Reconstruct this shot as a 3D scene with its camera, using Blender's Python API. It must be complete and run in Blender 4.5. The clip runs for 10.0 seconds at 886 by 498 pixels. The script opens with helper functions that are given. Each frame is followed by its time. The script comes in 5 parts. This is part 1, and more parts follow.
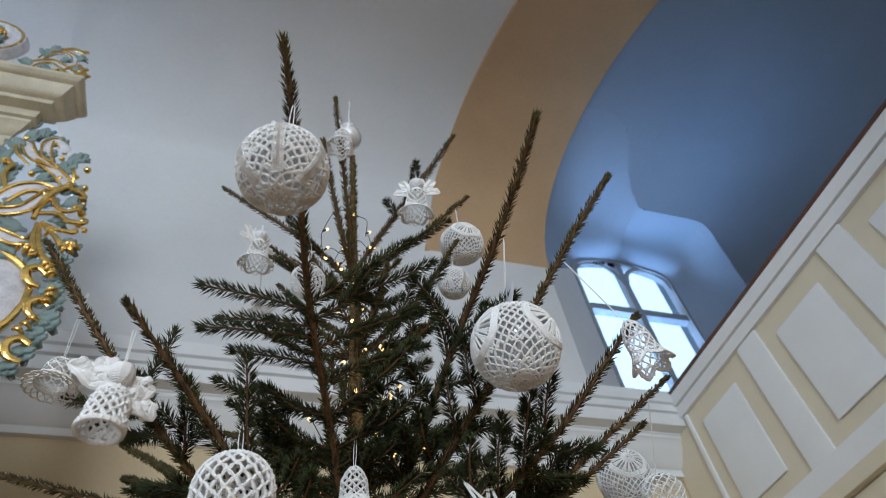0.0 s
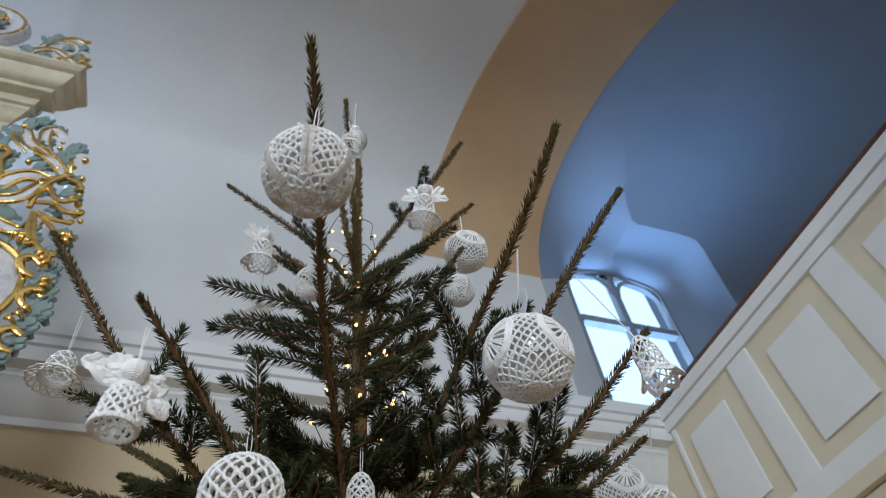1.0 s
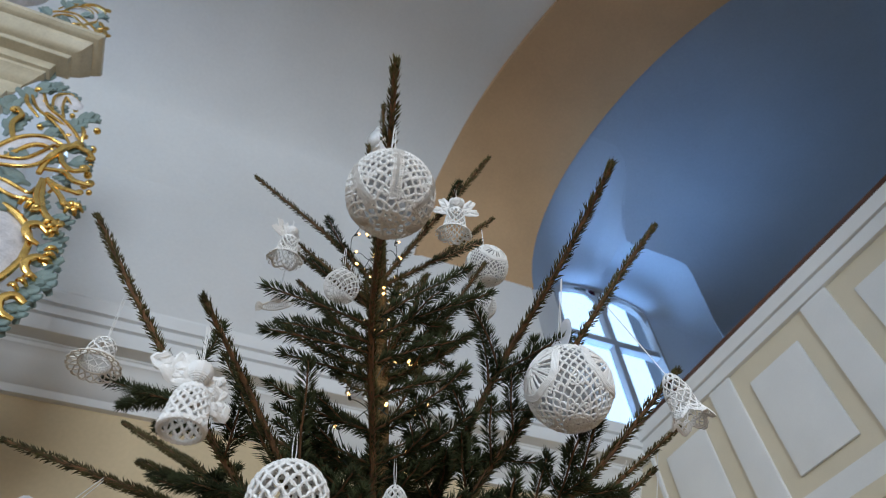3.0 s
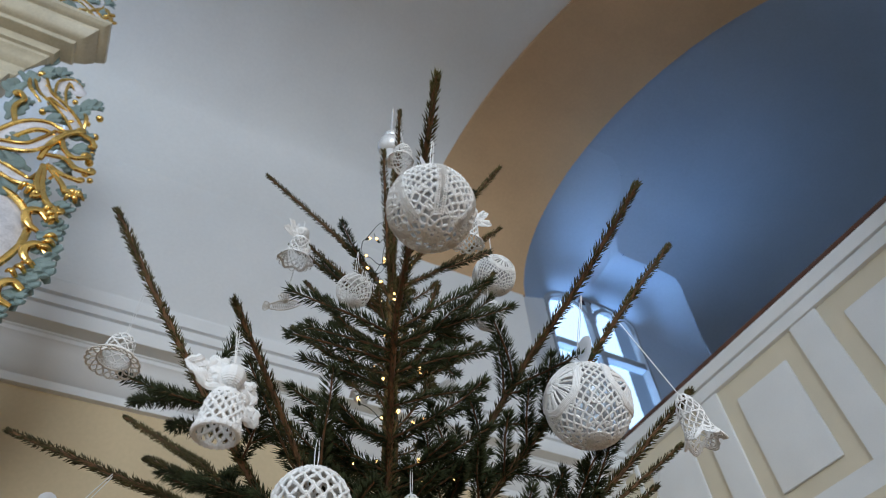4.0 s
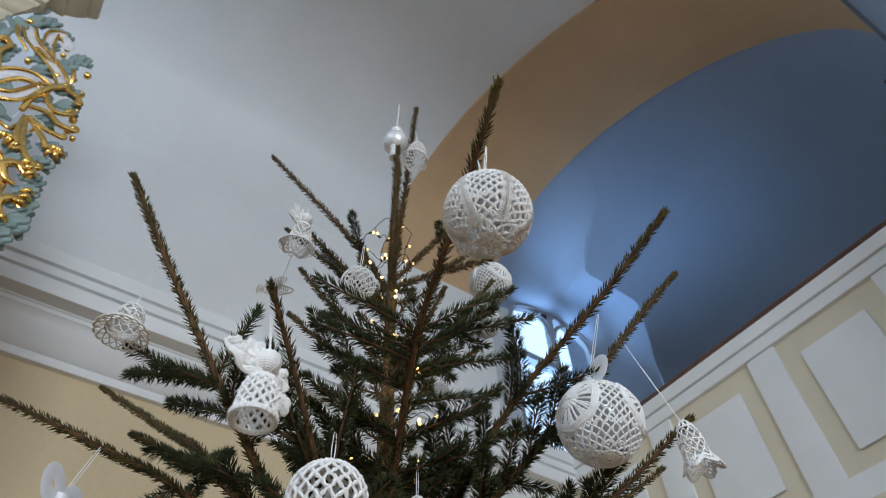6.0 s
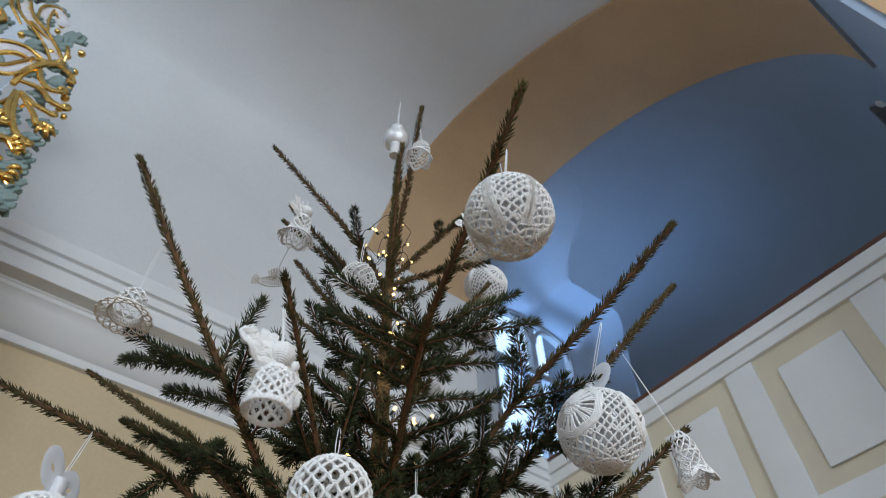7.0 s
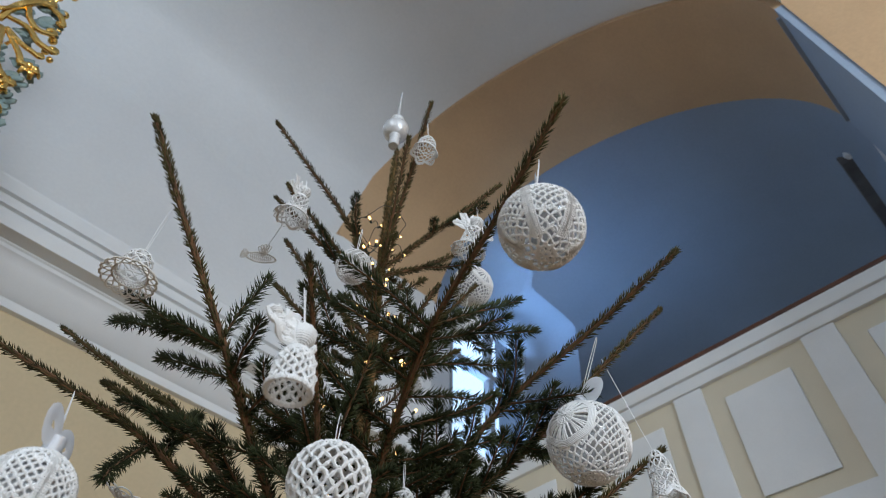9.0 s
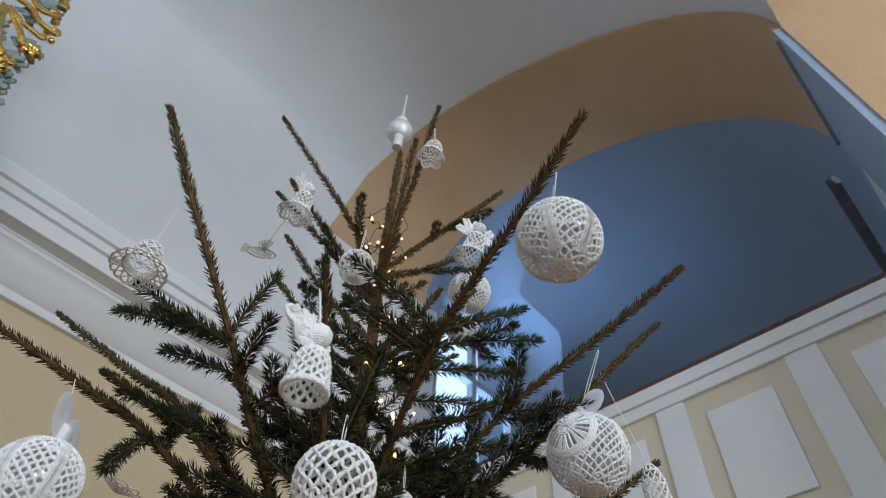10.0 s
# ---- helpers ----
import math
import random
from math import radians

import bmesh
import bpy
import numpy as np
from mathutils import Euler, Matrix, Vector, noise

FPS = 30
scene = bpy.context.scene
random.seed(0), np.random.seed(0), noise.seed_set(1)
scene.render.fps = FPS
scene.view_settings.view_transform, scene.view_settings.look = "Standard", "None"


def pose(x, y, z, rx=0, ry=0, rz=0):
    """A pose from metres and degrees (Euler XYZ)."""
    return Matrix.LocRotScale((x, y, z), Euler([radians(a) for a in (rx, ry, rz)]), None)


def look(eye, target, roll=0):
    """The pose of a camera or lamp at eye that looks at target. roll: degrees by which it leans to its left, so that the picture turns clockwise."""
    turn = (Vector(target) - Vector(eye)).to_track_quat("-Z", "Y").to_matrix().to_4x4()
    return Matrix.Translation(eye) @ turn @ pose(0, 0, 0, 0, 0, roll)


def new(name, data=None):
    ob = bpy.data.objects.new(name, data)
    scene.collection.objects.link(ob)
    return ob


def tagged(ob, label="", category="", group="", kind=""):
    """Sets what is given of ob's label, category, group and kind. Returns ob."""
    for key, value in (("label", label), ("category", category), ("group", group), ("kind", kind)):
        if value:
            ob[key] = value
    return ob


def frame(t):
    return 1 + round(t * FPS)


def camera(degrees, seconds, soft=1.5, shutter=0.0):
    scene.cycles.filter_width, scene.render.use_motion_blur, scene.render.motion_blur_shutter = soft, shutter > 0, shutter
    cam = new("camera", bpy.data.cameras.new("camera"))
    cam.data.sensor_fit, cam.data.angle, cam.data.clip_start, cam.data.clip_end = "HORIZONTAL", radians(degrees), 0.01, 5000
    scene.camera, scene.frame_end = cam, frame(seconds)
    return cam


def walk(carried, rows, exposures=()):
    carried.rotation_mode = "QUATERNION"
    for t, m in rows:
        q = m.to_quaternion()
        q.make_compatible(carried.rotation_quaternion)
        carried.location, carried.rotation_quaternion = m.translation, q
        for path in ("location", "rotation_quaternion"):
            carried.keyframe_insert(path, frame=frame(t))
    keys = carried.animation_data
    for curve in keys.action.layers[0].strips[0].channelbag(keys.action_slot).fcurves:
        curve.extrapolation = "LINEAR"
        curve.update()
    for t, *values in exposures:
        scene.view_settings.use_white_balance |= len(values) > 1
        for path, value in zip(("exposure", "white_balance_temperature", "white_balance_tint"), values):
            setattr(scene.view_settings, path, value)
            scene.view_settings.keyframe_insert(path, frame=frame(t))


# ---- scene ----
cam = camera(71.4, 10.0, soft=0.8)
cam.data.dof.use_dof, cam.data.dof.focus_distance, cam.data.dof.aperture_fstop = True, 1.05, 5.6
METRES, EYE, TILT, LEAN, TURN = 0.45, 1.6, 51.68, 5.89, -15.37
ROWS = [
    (0.0, 0.0, 0.0, 0.0, 0.0, -0.0, 0.0),
    (0.5, -0.0364, 0.0048, -0.0024, -0.19, 0.0, -0.95),
    (1.0, -0.0781, 0.004, 0.0075, -0.92, 0.5, -2.36),
    (1.5, -0.1228, -0.0008, 0.0138, -1.41, 0.56, -3.56),
    (2.0, -0.1817, -0.0058, 0.0272, -1.49, 0.53, -5.13),
    (2.5, -0.2351, -0.0161, 0.0445, -1.85, 0.42, -6.56),
    (3.0, -0.2963, -0.026, 0.064, -2.38, 0.43, -7.88),
    (4.5, -0.4841, -0.0351, 0.0711, -4.34, 1.04, -12.1),
    (5.0, -0.5451, -0.0305, 0.059, -5.35, 1.33, -13.81),
    (5.5, -0.591, -0.0215, 0.0463, -6.39, 1.52, -15.34),
    (7.0, -0.7219, 0.0047, 0.0008, -9.32, 2.43, -19.87),
    (7.5, -0.7621, 0.0091, -0.0121, -10.32, 2.72, -21.3),
    (8.0, -0.8089, 0.0115, -0.0264, -11.24, 3.05, -23.19),
    (8.5, -0.845, 0.0139, -0.0364, -12.4, 3.59, -25.12),
    (9.0, -0.8815, 0.0185, -0.0568, -13.62, 3.68, -26.64),
    (9.5, -0.9181, 0.0237, -0.0725, -14.26, 3.89, -27.95),
    (10.0, -0.9572, 0.025, -0.0813, -15.26, 4.59, -29.43),
]
walk(cam, [(t, pose(0, 0, EYE, TILT, LEAN, TURN) @ pose(METRES * x, METRES * y, METRES * z, 90 + pitch, roll, yaw)) for t, x, y, z, yaw, pitch, roll in ROWS])
# ---- light: overcast daylight through the windows, and added fill lamps ----
world = bpy.data.worlds.new("world")
scene.world = world
world.use_nodes = True
wn = world.node_tree
sky = wn.nodes.new("ShaderNodeTexSky")
sky.sky_type, sky.sun_disc = "NISHITA", False
sky.sun_elevation, sky.sun_rotation = radians(32), radians(200)
wn.links.new(sky.outputs["Color"], wn.nodes["Background"].inputs["Color"])
wn.nodes["Background"].inputs["Strength"].default_value = 0.12


def area(name, m, w, h, watts, colour, spread=180):
    lamp = bpy.data.lights.new(name, "AREA")
    lamp.shape, lamp.size, lamp.size_y, lamp.energy, lamp.color = "RECTANGLE", w, h, watts, colour
    lamp.spread = radians(spread)
    ob = new(name, lamp)
    ob.matrix_world = m
    return ob


sun_lamp = bpy.data.lights.new("sun", "SUN")
sun_lamp.energy, sun_lamp.angle, sun_lamp.color = 0.6, radians(12), (1.0, 0.95, 0.88)
new("sun", sun_lamp).matrix_world = look((6, 20, 14), (3, 3, 5))
SKY_BLUE = (0.22, 0.48, 1.0)
SOFT_DAY = (0.70, 0.84, 1.0)
area("window_light", look((2.8, 4.05, 3.95), (3.25, 2.95, 6.25)), 1.9, 0.5, 80, (0.33, 0.58, 1.0), 110)
area("choir_window_light", look((-3.05, 3.74, 5.5), (-2.8, 1.0, 5.6)), 1.25, 1.85, 49, SKY_BLUE)
# Added fill lamp, out of view, to brighten the far part of the gallery vault.
area("nave_fill_light", look((9.15, 1.3, 4.6), (5.0, 1.3, 5.6)), 1.6, 1.8, 18, SOFT_DAY)
# Added fill lamp in the unseen north wall; lights the parapet from the choir side.
area("north_fill_light", look((-5.05, -1.2, 4.7), (2.0, 0.6, 4.2)), 2.4, 1.6, 70, SOFT_DAY)
# Added main fill from behind the camera, placed to keep off the gallery vault.
area("west_fill_light", look((-1.5, -6.9, 3.2), (0.6, 2.0, 3.4)), 3.0, 3.0, 415, SOFT_DAY)


# ---- materials ----
def mat(name, colour, rough=0.6, metal=0.0, vary=0.12, scale=6.0, fine=90.0, bump=0.15, dist=0.002, tint=None, spread=0.0, coat=0.0, spec=0.5):
    """A node material: two scales of noise vary the colour, a fine one gives relief; spread varies pieces at random."""
    m = bpy.data.materials.new(name)
    m.use_nodes = True
    nt, ln = m.node_tree.nodes, m.node_tree.links
    b = nt["Principled BSDF"]
    b.inputs["Roughness"].default_value, b.inputs["Metallic"].default_value = rough, metal
    b.inputs["Coat Weight"].default_value, b.inputs["Specular IOR Level"].default_value = coat, spec
    co = nt.new("ShaderNodeTexCoord")
    big, small = nt.new("ShaderNodeTexNoise"), nt.new("ShaderNodeTexNoise")
    big.inputs["Scale"].default_value, small.inputs["Scale"].default_value = scale, fine
    big.inputs["Detail"].default_value, small.inputs["Detail"].default_value = 5, 3
    for n in (big, small):
        ln.new(co.outputs["Object"], n.inputs["Vector"])
    ramp = nt.new("ShaderNodeValToRGB")
    lo = tint or tuple(c * (1 - 2 * vary) for c in colour)
    hi = tuple(min(1, c * (1 + vary)) for c in colour)
    ramp.color_ramp.elements[0].position, ramp.color_ramp.elements[1].position = 0.32, 0.68
    ramp.color_ramp.elements[0].color, ramp.color_ramp.elements[1].color = (*lo, 1), (*hi, 1)
    mix = nt.new("ShaderNodeMath")
    mix.operation = "MULTIPLY_ADD"
    mix.inputs[1].default_value = 0.35
    ln.new(small.outputs["Fac"], mix.inputs[0])
    sub = nt.new("ShaderNodeMath")
    sub.operation = "MULTIPLY"
    sub.inputs[1].default_value = 0.65
    ln.new(big.outputs["Fac"], sub.inputs[0])
    ln.new(sub.outputs[0], mix.inputs[2])
    ln.new(mix.outputs[0], ramp.inputs["Fac"])
    out = ramp.outputs["Color"]
    if spread:
        info, hsv = nt.new("ShaderNodeObjectInfo"), nt.new("ShaderNodeHueSaturation")
        rng = nt.new("ShaderNodeMapRange")
        rng.inputs["To Min"].default_value, rng.inputs["To Max"].default_value = 1 - spread, 1 + spread
        ln.new(info.outputs["Random"], rng.inputs["Value"])
        ln.new(rng.outputs["Result"], hsv.inputs["Value"])
        ln.new(out, hsv.inputs["Color"])
        out = hsv.outputs["Color"]
    ln.new(out, b.inputs["Base Color"])
    bp = nt.new("ShaderNodeBump")
    bp.inputs["Strength"].default_value, bp.inputs["Distance"].default_value = bump, dist
    ln.new(small.outputs["Fac"], bp.inputs["Height"])
    ln.new(bp.outputs["Normal"], b.inputs["Normal"])
    rr = nt.new("ShaderNodeMapRange")
    rr.inputs["To Min"].default_value, rr.inputs["To Max"].default_value = max(0, rough - 0.08), min(1, rough + 0.1)
    ln.new(big.outputs["Fac"], rr.inputs["Value"])
    ln.new(rr.outputs["Result"], b.inputs["Roughness"])
    return m


def glow(name, colour, strength):
    m = bpy.data.materials.new(name)
    m.use_nodes = True
    b = m.node_tree.nodes["Principled BSDF"]
    b.inputs["Base Color"].default_value = (*colour, 1)
    b.inputs["Emission Color"].default_value = (*colour, 1)
    b.inputs["Emission Strength"].default_value = strength
    return m


def clear_glass(name, tint=(1, 1, 1), rough=0.02):
    """Thin glass: lets light through straight, with a mirror gloss that grows at grazing angles."""
    m = bpy.data.materials.new(name)
    m.use_nodes = True
    nt, ln = m.node_tree.nodes, m.node_tree.links
    nt.remove(nt["Principled BSDF"])
    clear, gloss, fr, mx = (nt.new(k) for k in ("ShaderNodeBsdfTransparent", "ShaderNodeBsdfGlossy", "ShaderNodeLayerWeight", "ShaderNodeMixShader"))
    power, share = nt.new("ShaderNodeMath"), nt.new("ShaderNodeMath")
    power.operation, share.operation = "POWER", "MULTIPLY_ADD"
    power.inputs[1].default_value, share.inputs[1].default_value, share.inputs[2].default_value = 4.0, 0.6, 0.04
    clear.inputs["Color"].default_value = (*tint, 1)
    gloss.inputs["Roughness"].default_value = rough
    ln.new(fr.outputs["Facing"], power.inputs[0])
    ln.new(power.outputs[0], share.inputs[0])
    ln.new(share.outputs[0], mx.inputs[0])
    ln.new(clear.outputs[0], mx.inputs[1])
    ln.new(gloss.outputs[0], mx.inputs[2])
    ln.new(mx.outputs[0], nt["Material Output"].inputs["Surface"])
    return m


PLASTER = mat("white_plaster", (0.74, 0.73, 0.71), 0.85, vary=0.035, scale=1.3, fine=40, bump=0.12, dist=0.004)
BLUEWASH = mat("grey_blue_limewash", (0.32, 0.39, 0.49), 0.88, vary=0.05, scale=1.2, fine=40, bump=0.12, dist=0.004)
# Window light is put into this blue: a slightly lighter copy of BLUEWASH.
LIT_BLUE = mat("window_lit_blue", (0.335, 0.41, 0.515), 0.88, vary=0.04, scale=1.2, fine=40, bump=0.12, dist=0.004)
OCHRE = mat("ochre_limewash", (0.60, 0.385, 0.21), 0.88, vary=0.06, scale=1.6, fine=45, bump=0.12, dist=0.004)
SAND = mat("sand_limewash", (0.68, 0.54, 0.34), 0.88, vary=0.05, scale=1.6, fine=45, bump=0.12, dist=0.004)
CREAM = mat("cream_paint", (0.70, 0.62, 0.47), 0.55, vary=0.03, scale=5, fine=140, bump=0.06, dist=0.001)
WHITE = mat("white_paint", (0.79, 0.79, 0.78), 0.5, vary=0.025, scale=4, fine=140, bump=0.06, dist=0.001)
OXBLOOD = mat("brown_stained_wood", (0.12, 0.045, 0.024), 0.4, vary=0.25, scale=9, fine=160, bump=0.12, dist=0.001)
STONE = mat("floor_boards", (0.30, 0.18, 0.09), 0.6, vary=0.15, scale=3, fine=60, bump=0.2)
IRON = mat("window_bar_paint", (0.30, 0.33, 0.37), 0.5, vary=0.08)
# Dark grey for the shade in a recess of the gallery vault.
SHADE = mat("recess_shade_grey", (0.14, 0.135, 0.14), 0.6, vary=0.2)
TRUNK = mat("spruce_trunk_bark", (0.17, 0.100, 0.038), 0.95, vary=0.42, scale=40, fine=160, bump=1.0, dist=0.008, spec=0.15)
TWIG = mat("young_twig_bark", (0.15, 0.068, 0.024), 0.85, vary=0.3, scale=60, fine=400, bump=0.5)
NEEDLE = mat("spruce_needles", (0.050, 0.058, 0.024), 0.75, spec=0.12, vary=0.35, scale=25, fine=260, bump=0.1, spread=0.15)
NEEDLE_TIP = mat("young_spruce_needles", (0.085, 0.070, 0.025), 0.75, spec=0.12, vary=0.35, scale=30, fine=260, bump=0.1, spread=0.15)
YARN = mat("white_cotton_yarn", (0.84, 0.83, 0.81), 0.85, vary=0.04, scale=60, fine=900, bump=0.5, dist=0.0006)
YARN_WARM = mat("off_white_cotton_yarn", (0.78, 0.74, 0.67), 0.85, vary=0.05, scale=60, fine=900, bump=0.5, dist=0.0006)
SILVER = mat("pearl_white_cap", (0.80, 0.81, 0.84), 0.28, metal=0.35, vary=0.05, coat=0.3)
RIBBON = mat("white_satin_ribbon", (0.78, 0.80, 0.84), 0.35, vary=0.04)
PEARL = mat("pearl_white_glass", (0.72, 0.72, 0.72), 0.22, metal=0.25, vary=0.1, scale=220, fine=600, bump=0.4, coat=0.6)
GOLD = mat("gilding", (0.86, 0.56, 0.17), 0.24, metal=1.0, vary=0.16, scale=30, fine=260, bump=0.3, dist=0.001)
SAGE = mat("sage_green_paint", (0.20, 0.27, 0.255), 0.55, vary=0.14, scale=14, fine=160, bump=0.2, dist=0.001)
MARBLE = mat("grey_white_marbling", (0.66, 0.65, 0.68), 0.3, vary=0.14, scale=22, fine=120, bump=0.05)
IVORY = mat("ivory_marbled_paint", (0.55, 0.495, 0.365), 0.32, vary=0.10, scale=10, fine=90, bump=0.06)
BOARDS = mat("pale_boards", (0.40, 0.31, 0.22), 0.6, vary=0.15, scale=5, fine=60)
WIRE = mat("dark_green_cable", (0.02, 0.03, 0.02), 0.5)
BULB = glow("warm_led", (1.0, 0.56, 0.18), 5.5)
SKYGLOW = glow("bright_overcast_sky", (0.54, 0.74, 1.0), 1.32)
PANE = clear_glass("window_glass", (0.97, 0.99, 1.0))
RED_PANE = clear_glass("red_glass", (0.22, 0.03, 0.06))
GREEN_PANE = clear_glass("green_glass", (0.10, 0.30, 0.17))


def frosted(name):
    """A milky plastic shell: part clear, part white and let through by light."""
    m = clear_glass(name, (0.96, 0.97, 0.98), 0.08)
    nt, ln = m.node_tree.nodes, m.node_tree.links
    milk, mx = nt.new("ShaderNodeBsdfTranslucent"), nt.new("ShaderNodeMixShader")
    white, both = nt.new("ShaderNodeBsdfDiffuse"), nt.new("ShaderNodeMixShader")
    milk.inputs["Color"].default_value = white.inputs["Color"].default_value = (0.86, 0.87, 0.89, 1)
    both.inputs[0].default_value, mx.inputs[0].default_value = 0.5, 0.30
    for nd in nt:
        if nd.bl_idname == "ShaderNodeMath" and nd.operation == "MULTIPLY_ADD":
            nd.inputs[2].default_value = 0.14
    old = nt["Material Output"].inputs["Surface"].links[0].from_socket
    ln.new(milk.outputs[0], both.inputs[1])
    ln.new(white.outputs[0], both.inputs[2])
    ln.new(old, mx.inputs[1])
    ln.new(both.outputs[0], mx.inputs[2])
    ln.new(mx.outputs[0], nt["Material Output"].inputs["Surface"])
    return m


BAUBLE = frosted("milky_bauble")


# ---- mesh helpers ----
def finish(bm, name, material, smooth=True):
    me = bpy.data.meshes.new(name)
    bmesh.ops.recalc_face_normals(bm, faces=bm.faces)
    bm.to_mesh(me)
    bm.free()
    me.materials.append(material)
    if smooth:
        me.shade_smooth()
        me.set_sharp_from_angle(angle=radians(38))
    return me


def part(name, bm, material, parent=None, label="", smooth=True):
    ob = new(name, finish(bm, name, material, smooth))
    if parent:
        ob.parent = parent
    if label:
        ob["label"] = label
    return ob


def thing(name, m, label, category, group="", kind=""):
    ob = new(name)
    ob.empty_display_size = 0.05
    ob.matrix_world = m
    return tagged(ob, label, category, group, kind)


def raw(verts, faces):
    """A bmesh from plain lists."""
    me = bpy.data.meshes.new("raw")
    me.from_pydata(verts, [], faces)
    bm = bmesh.new()
    bm.from_mesh(me)
    bpy.data.meshes.remove(me)
    return bm


def box(x0, x1, y0, y1, z0, z1, bevel=0.0, bm=None):
    bm = bm or bmesh.new()
    vs = [bm.verts.new((x, y, z)) for x in (x0, x1) for y in (y0, y1) for z in (z0, z1)]
    fs = [bm.faces.new([vs[i] for i in f]) for f in ((0, 1, 3, 2), (4, 6, 7, 5), (0, 4, 5, 1), (2, 3, 7, 6), (0, 2, 6, 4), (1, 5, 7, 3))]
    if bevel:
        bmesh.ops.bevel(bm, geom=list({e for f in fs for e in f.edges}), offset=bevel, segments=2, profile=0.7, affect="EDGES")
    return bm


def sweep(profile, path, closed=True):
    """Rings of a profile, given as 3D points by path(i) for each station, joined by faces."""
    rings = [path(p) for p in profile]
    n = len(rings[0])
    verts = [v for r in rings for v in r]
    faces = []
    for i in range(len(rings) - 1 + (1 if closed else 0)):
        a, b = i * n, ((i + 1) % len(rings)) * n
        faces += [(a + k, a + k + 1, b + k + 1, b + k) for k in range(n - 1)]
    if closed:
        faces.append(tuple(i * n for i in range(len(rings))))
        faces.append(tuple(i * n + n - 1 for i in reversed(range(len(rings)))))
    return raw(verts, faces)


def tube(points, radius, sides=5, flat=1.0, up=None, cap=True):
    """Verts and faces of a tube along points; radius is a number or a function of 0..1."""
    pts = [Vector(p) for p in points]
    n = len(pts)
    verts, faces = [], []
    ref = Vector(up) if up else None
    prev = None
    for i, p in enumerate(pts):
        d = (pts[min(i + 1, n - 1)] - pts[max(i - 1, 0)])
        d = d.normalized() if d.length > 1e-9 else Vector((0, 0, 1))
        if ref:
            side = d.cross(ref)
        elif prev is not None:
            side = prev - d * prev.dot(d)
        else:
            side = d.cross(Vector((0.31, 0.77, 0.55)))
        side = side.normalized() if side.length > 1e-6 else d.orthogonal().normalized()
        prev = side
        oth = d.cross(side)
        r = radius(i / max(1, n - 1)) if callable(radius) else radius
        for k in range(sides):
            a = 2 * math.pi * k / sides
            verts.append(p + side * (math.cos(a) * r) + oth * (math.sin(a) * r * flat))
    for i in range(n - 1):
        for k in range(sides):
            faces.append((i * sides + k, i * sides + (k + 1) % sides, (i + 1) * sides + (k + 1) % sides, (i + 1) * sides + k))
    if cap:
        faces.append(tuple(reversed(range(sides))))
        faces.append(tuple((n - 1) * sides + k for k in range(sides)))
    return verts, faces


def mesh_of(name, verts, faces, material, parent, label=""):
    """One mesh from arrays of verts and triangles."""
    me = bpy.data.meshes.new(name)
    me.vertices.add(len(verts))
    me.vertices.foreach_set("co", verts.astype(np.float32).ravel())
    me.loops.add(faces.size)
    me.loops.foreach_set("vertex_index", faces.astype(np.int32).ravel())
    me.polygons.add(len(faces))
    me.polygons.foreach_set("loop_start", np.arange(0, faces.size, 3, dtype=np.int32))
    me.update(calc_edges=True)
    me.validate()
    me.materials.append(material)
    ob = new(name, me)
    ob.parent = parent
    if label:
        ob["label"] = label
    return ob


class Pile:
    """Collects verts and faces of many pieces for one mesh."""

    def __init__(self):
        self.v, self.f = [], []

    def add(self, vf):
        o = len(self.v)
        self.v += vf[0]
        self.f += [tuple(i + o for i in f) for f in vf[1]]
        return self

    def bm(self):
        return raw([tuple(v) for v in self.v], self.f)


def spline(points, n):
    """n + 1 points on a smooth curve through the given points."""
    P = [Vector(p) for p in points]
    if len(P) == 2:
        return [P[0].lerp(P[1], i / n) for i in range(n + 1)]
    P = [2 * P[0] - P[1]] + P + [2 * P[-1] - P[-2]]
    out = []
    for i in range(n + 1):
        u = i / n * (len(P) - 3)
        k = min(int(u), len(P) - 4)
        t = u - k
        a, b, c, d = P[k : k + 4]
        out.append(0.5 * ((2 * b) + (c - a) * t + (2 * a - 5 * b + 4 * c - d) * t * t + (3 * b - a - 3 * c + d) * t**3))
    return out


def lathe(profile, n=24, scallop=None):
    """A surface of revolution from (radius, z) points."""
    verts, faces = [], []
    for i, (r, z) in enumerate(profile):
        for k in range(n):
            a = 2 * math.pi * k / n
            q = r * (scallop(i, a) if scallop else 1)
            verts.append((q * math.cos(a), q * math.sin(a), z))
    for i in range(len(profile) - 1):
        for k in range(n):
            faces.append((i * n + k, i * n + (k + 1) % n, (i + 1) * n + (k + 1) % n, (i + 1) * n + k))
    return verts, faces


# ---- the building ----
YC, ARCH_W, SPRING, RISE = 1.37, 1.73, 5.75, 1.30


def x_out(y):
    return 1.167 + 0.245 * (3.05 - y)


def x_in(y):
    return 2.315 + 0.243 * (3.05 - y)


def arc(grow, n=48):
    """The vault's profile (y, z) from the east springing to the west one."""
    return [(YC + (ARCH_W + grow) * math.cos(math.pi * i / n), SPRING + (RISE + grow) * math.sin(math.pi * i / n)) for i in range(n + 1)]


def thick(ob, t, offset=1.0):
    mod = ob.modifiers.new("thickness", "SOLIDIFY")
    mod.thickness, mod.offset = t, offset
    return ob


def structure(ob, label, category):
    return tagged(ob, label, category, kind="structure")


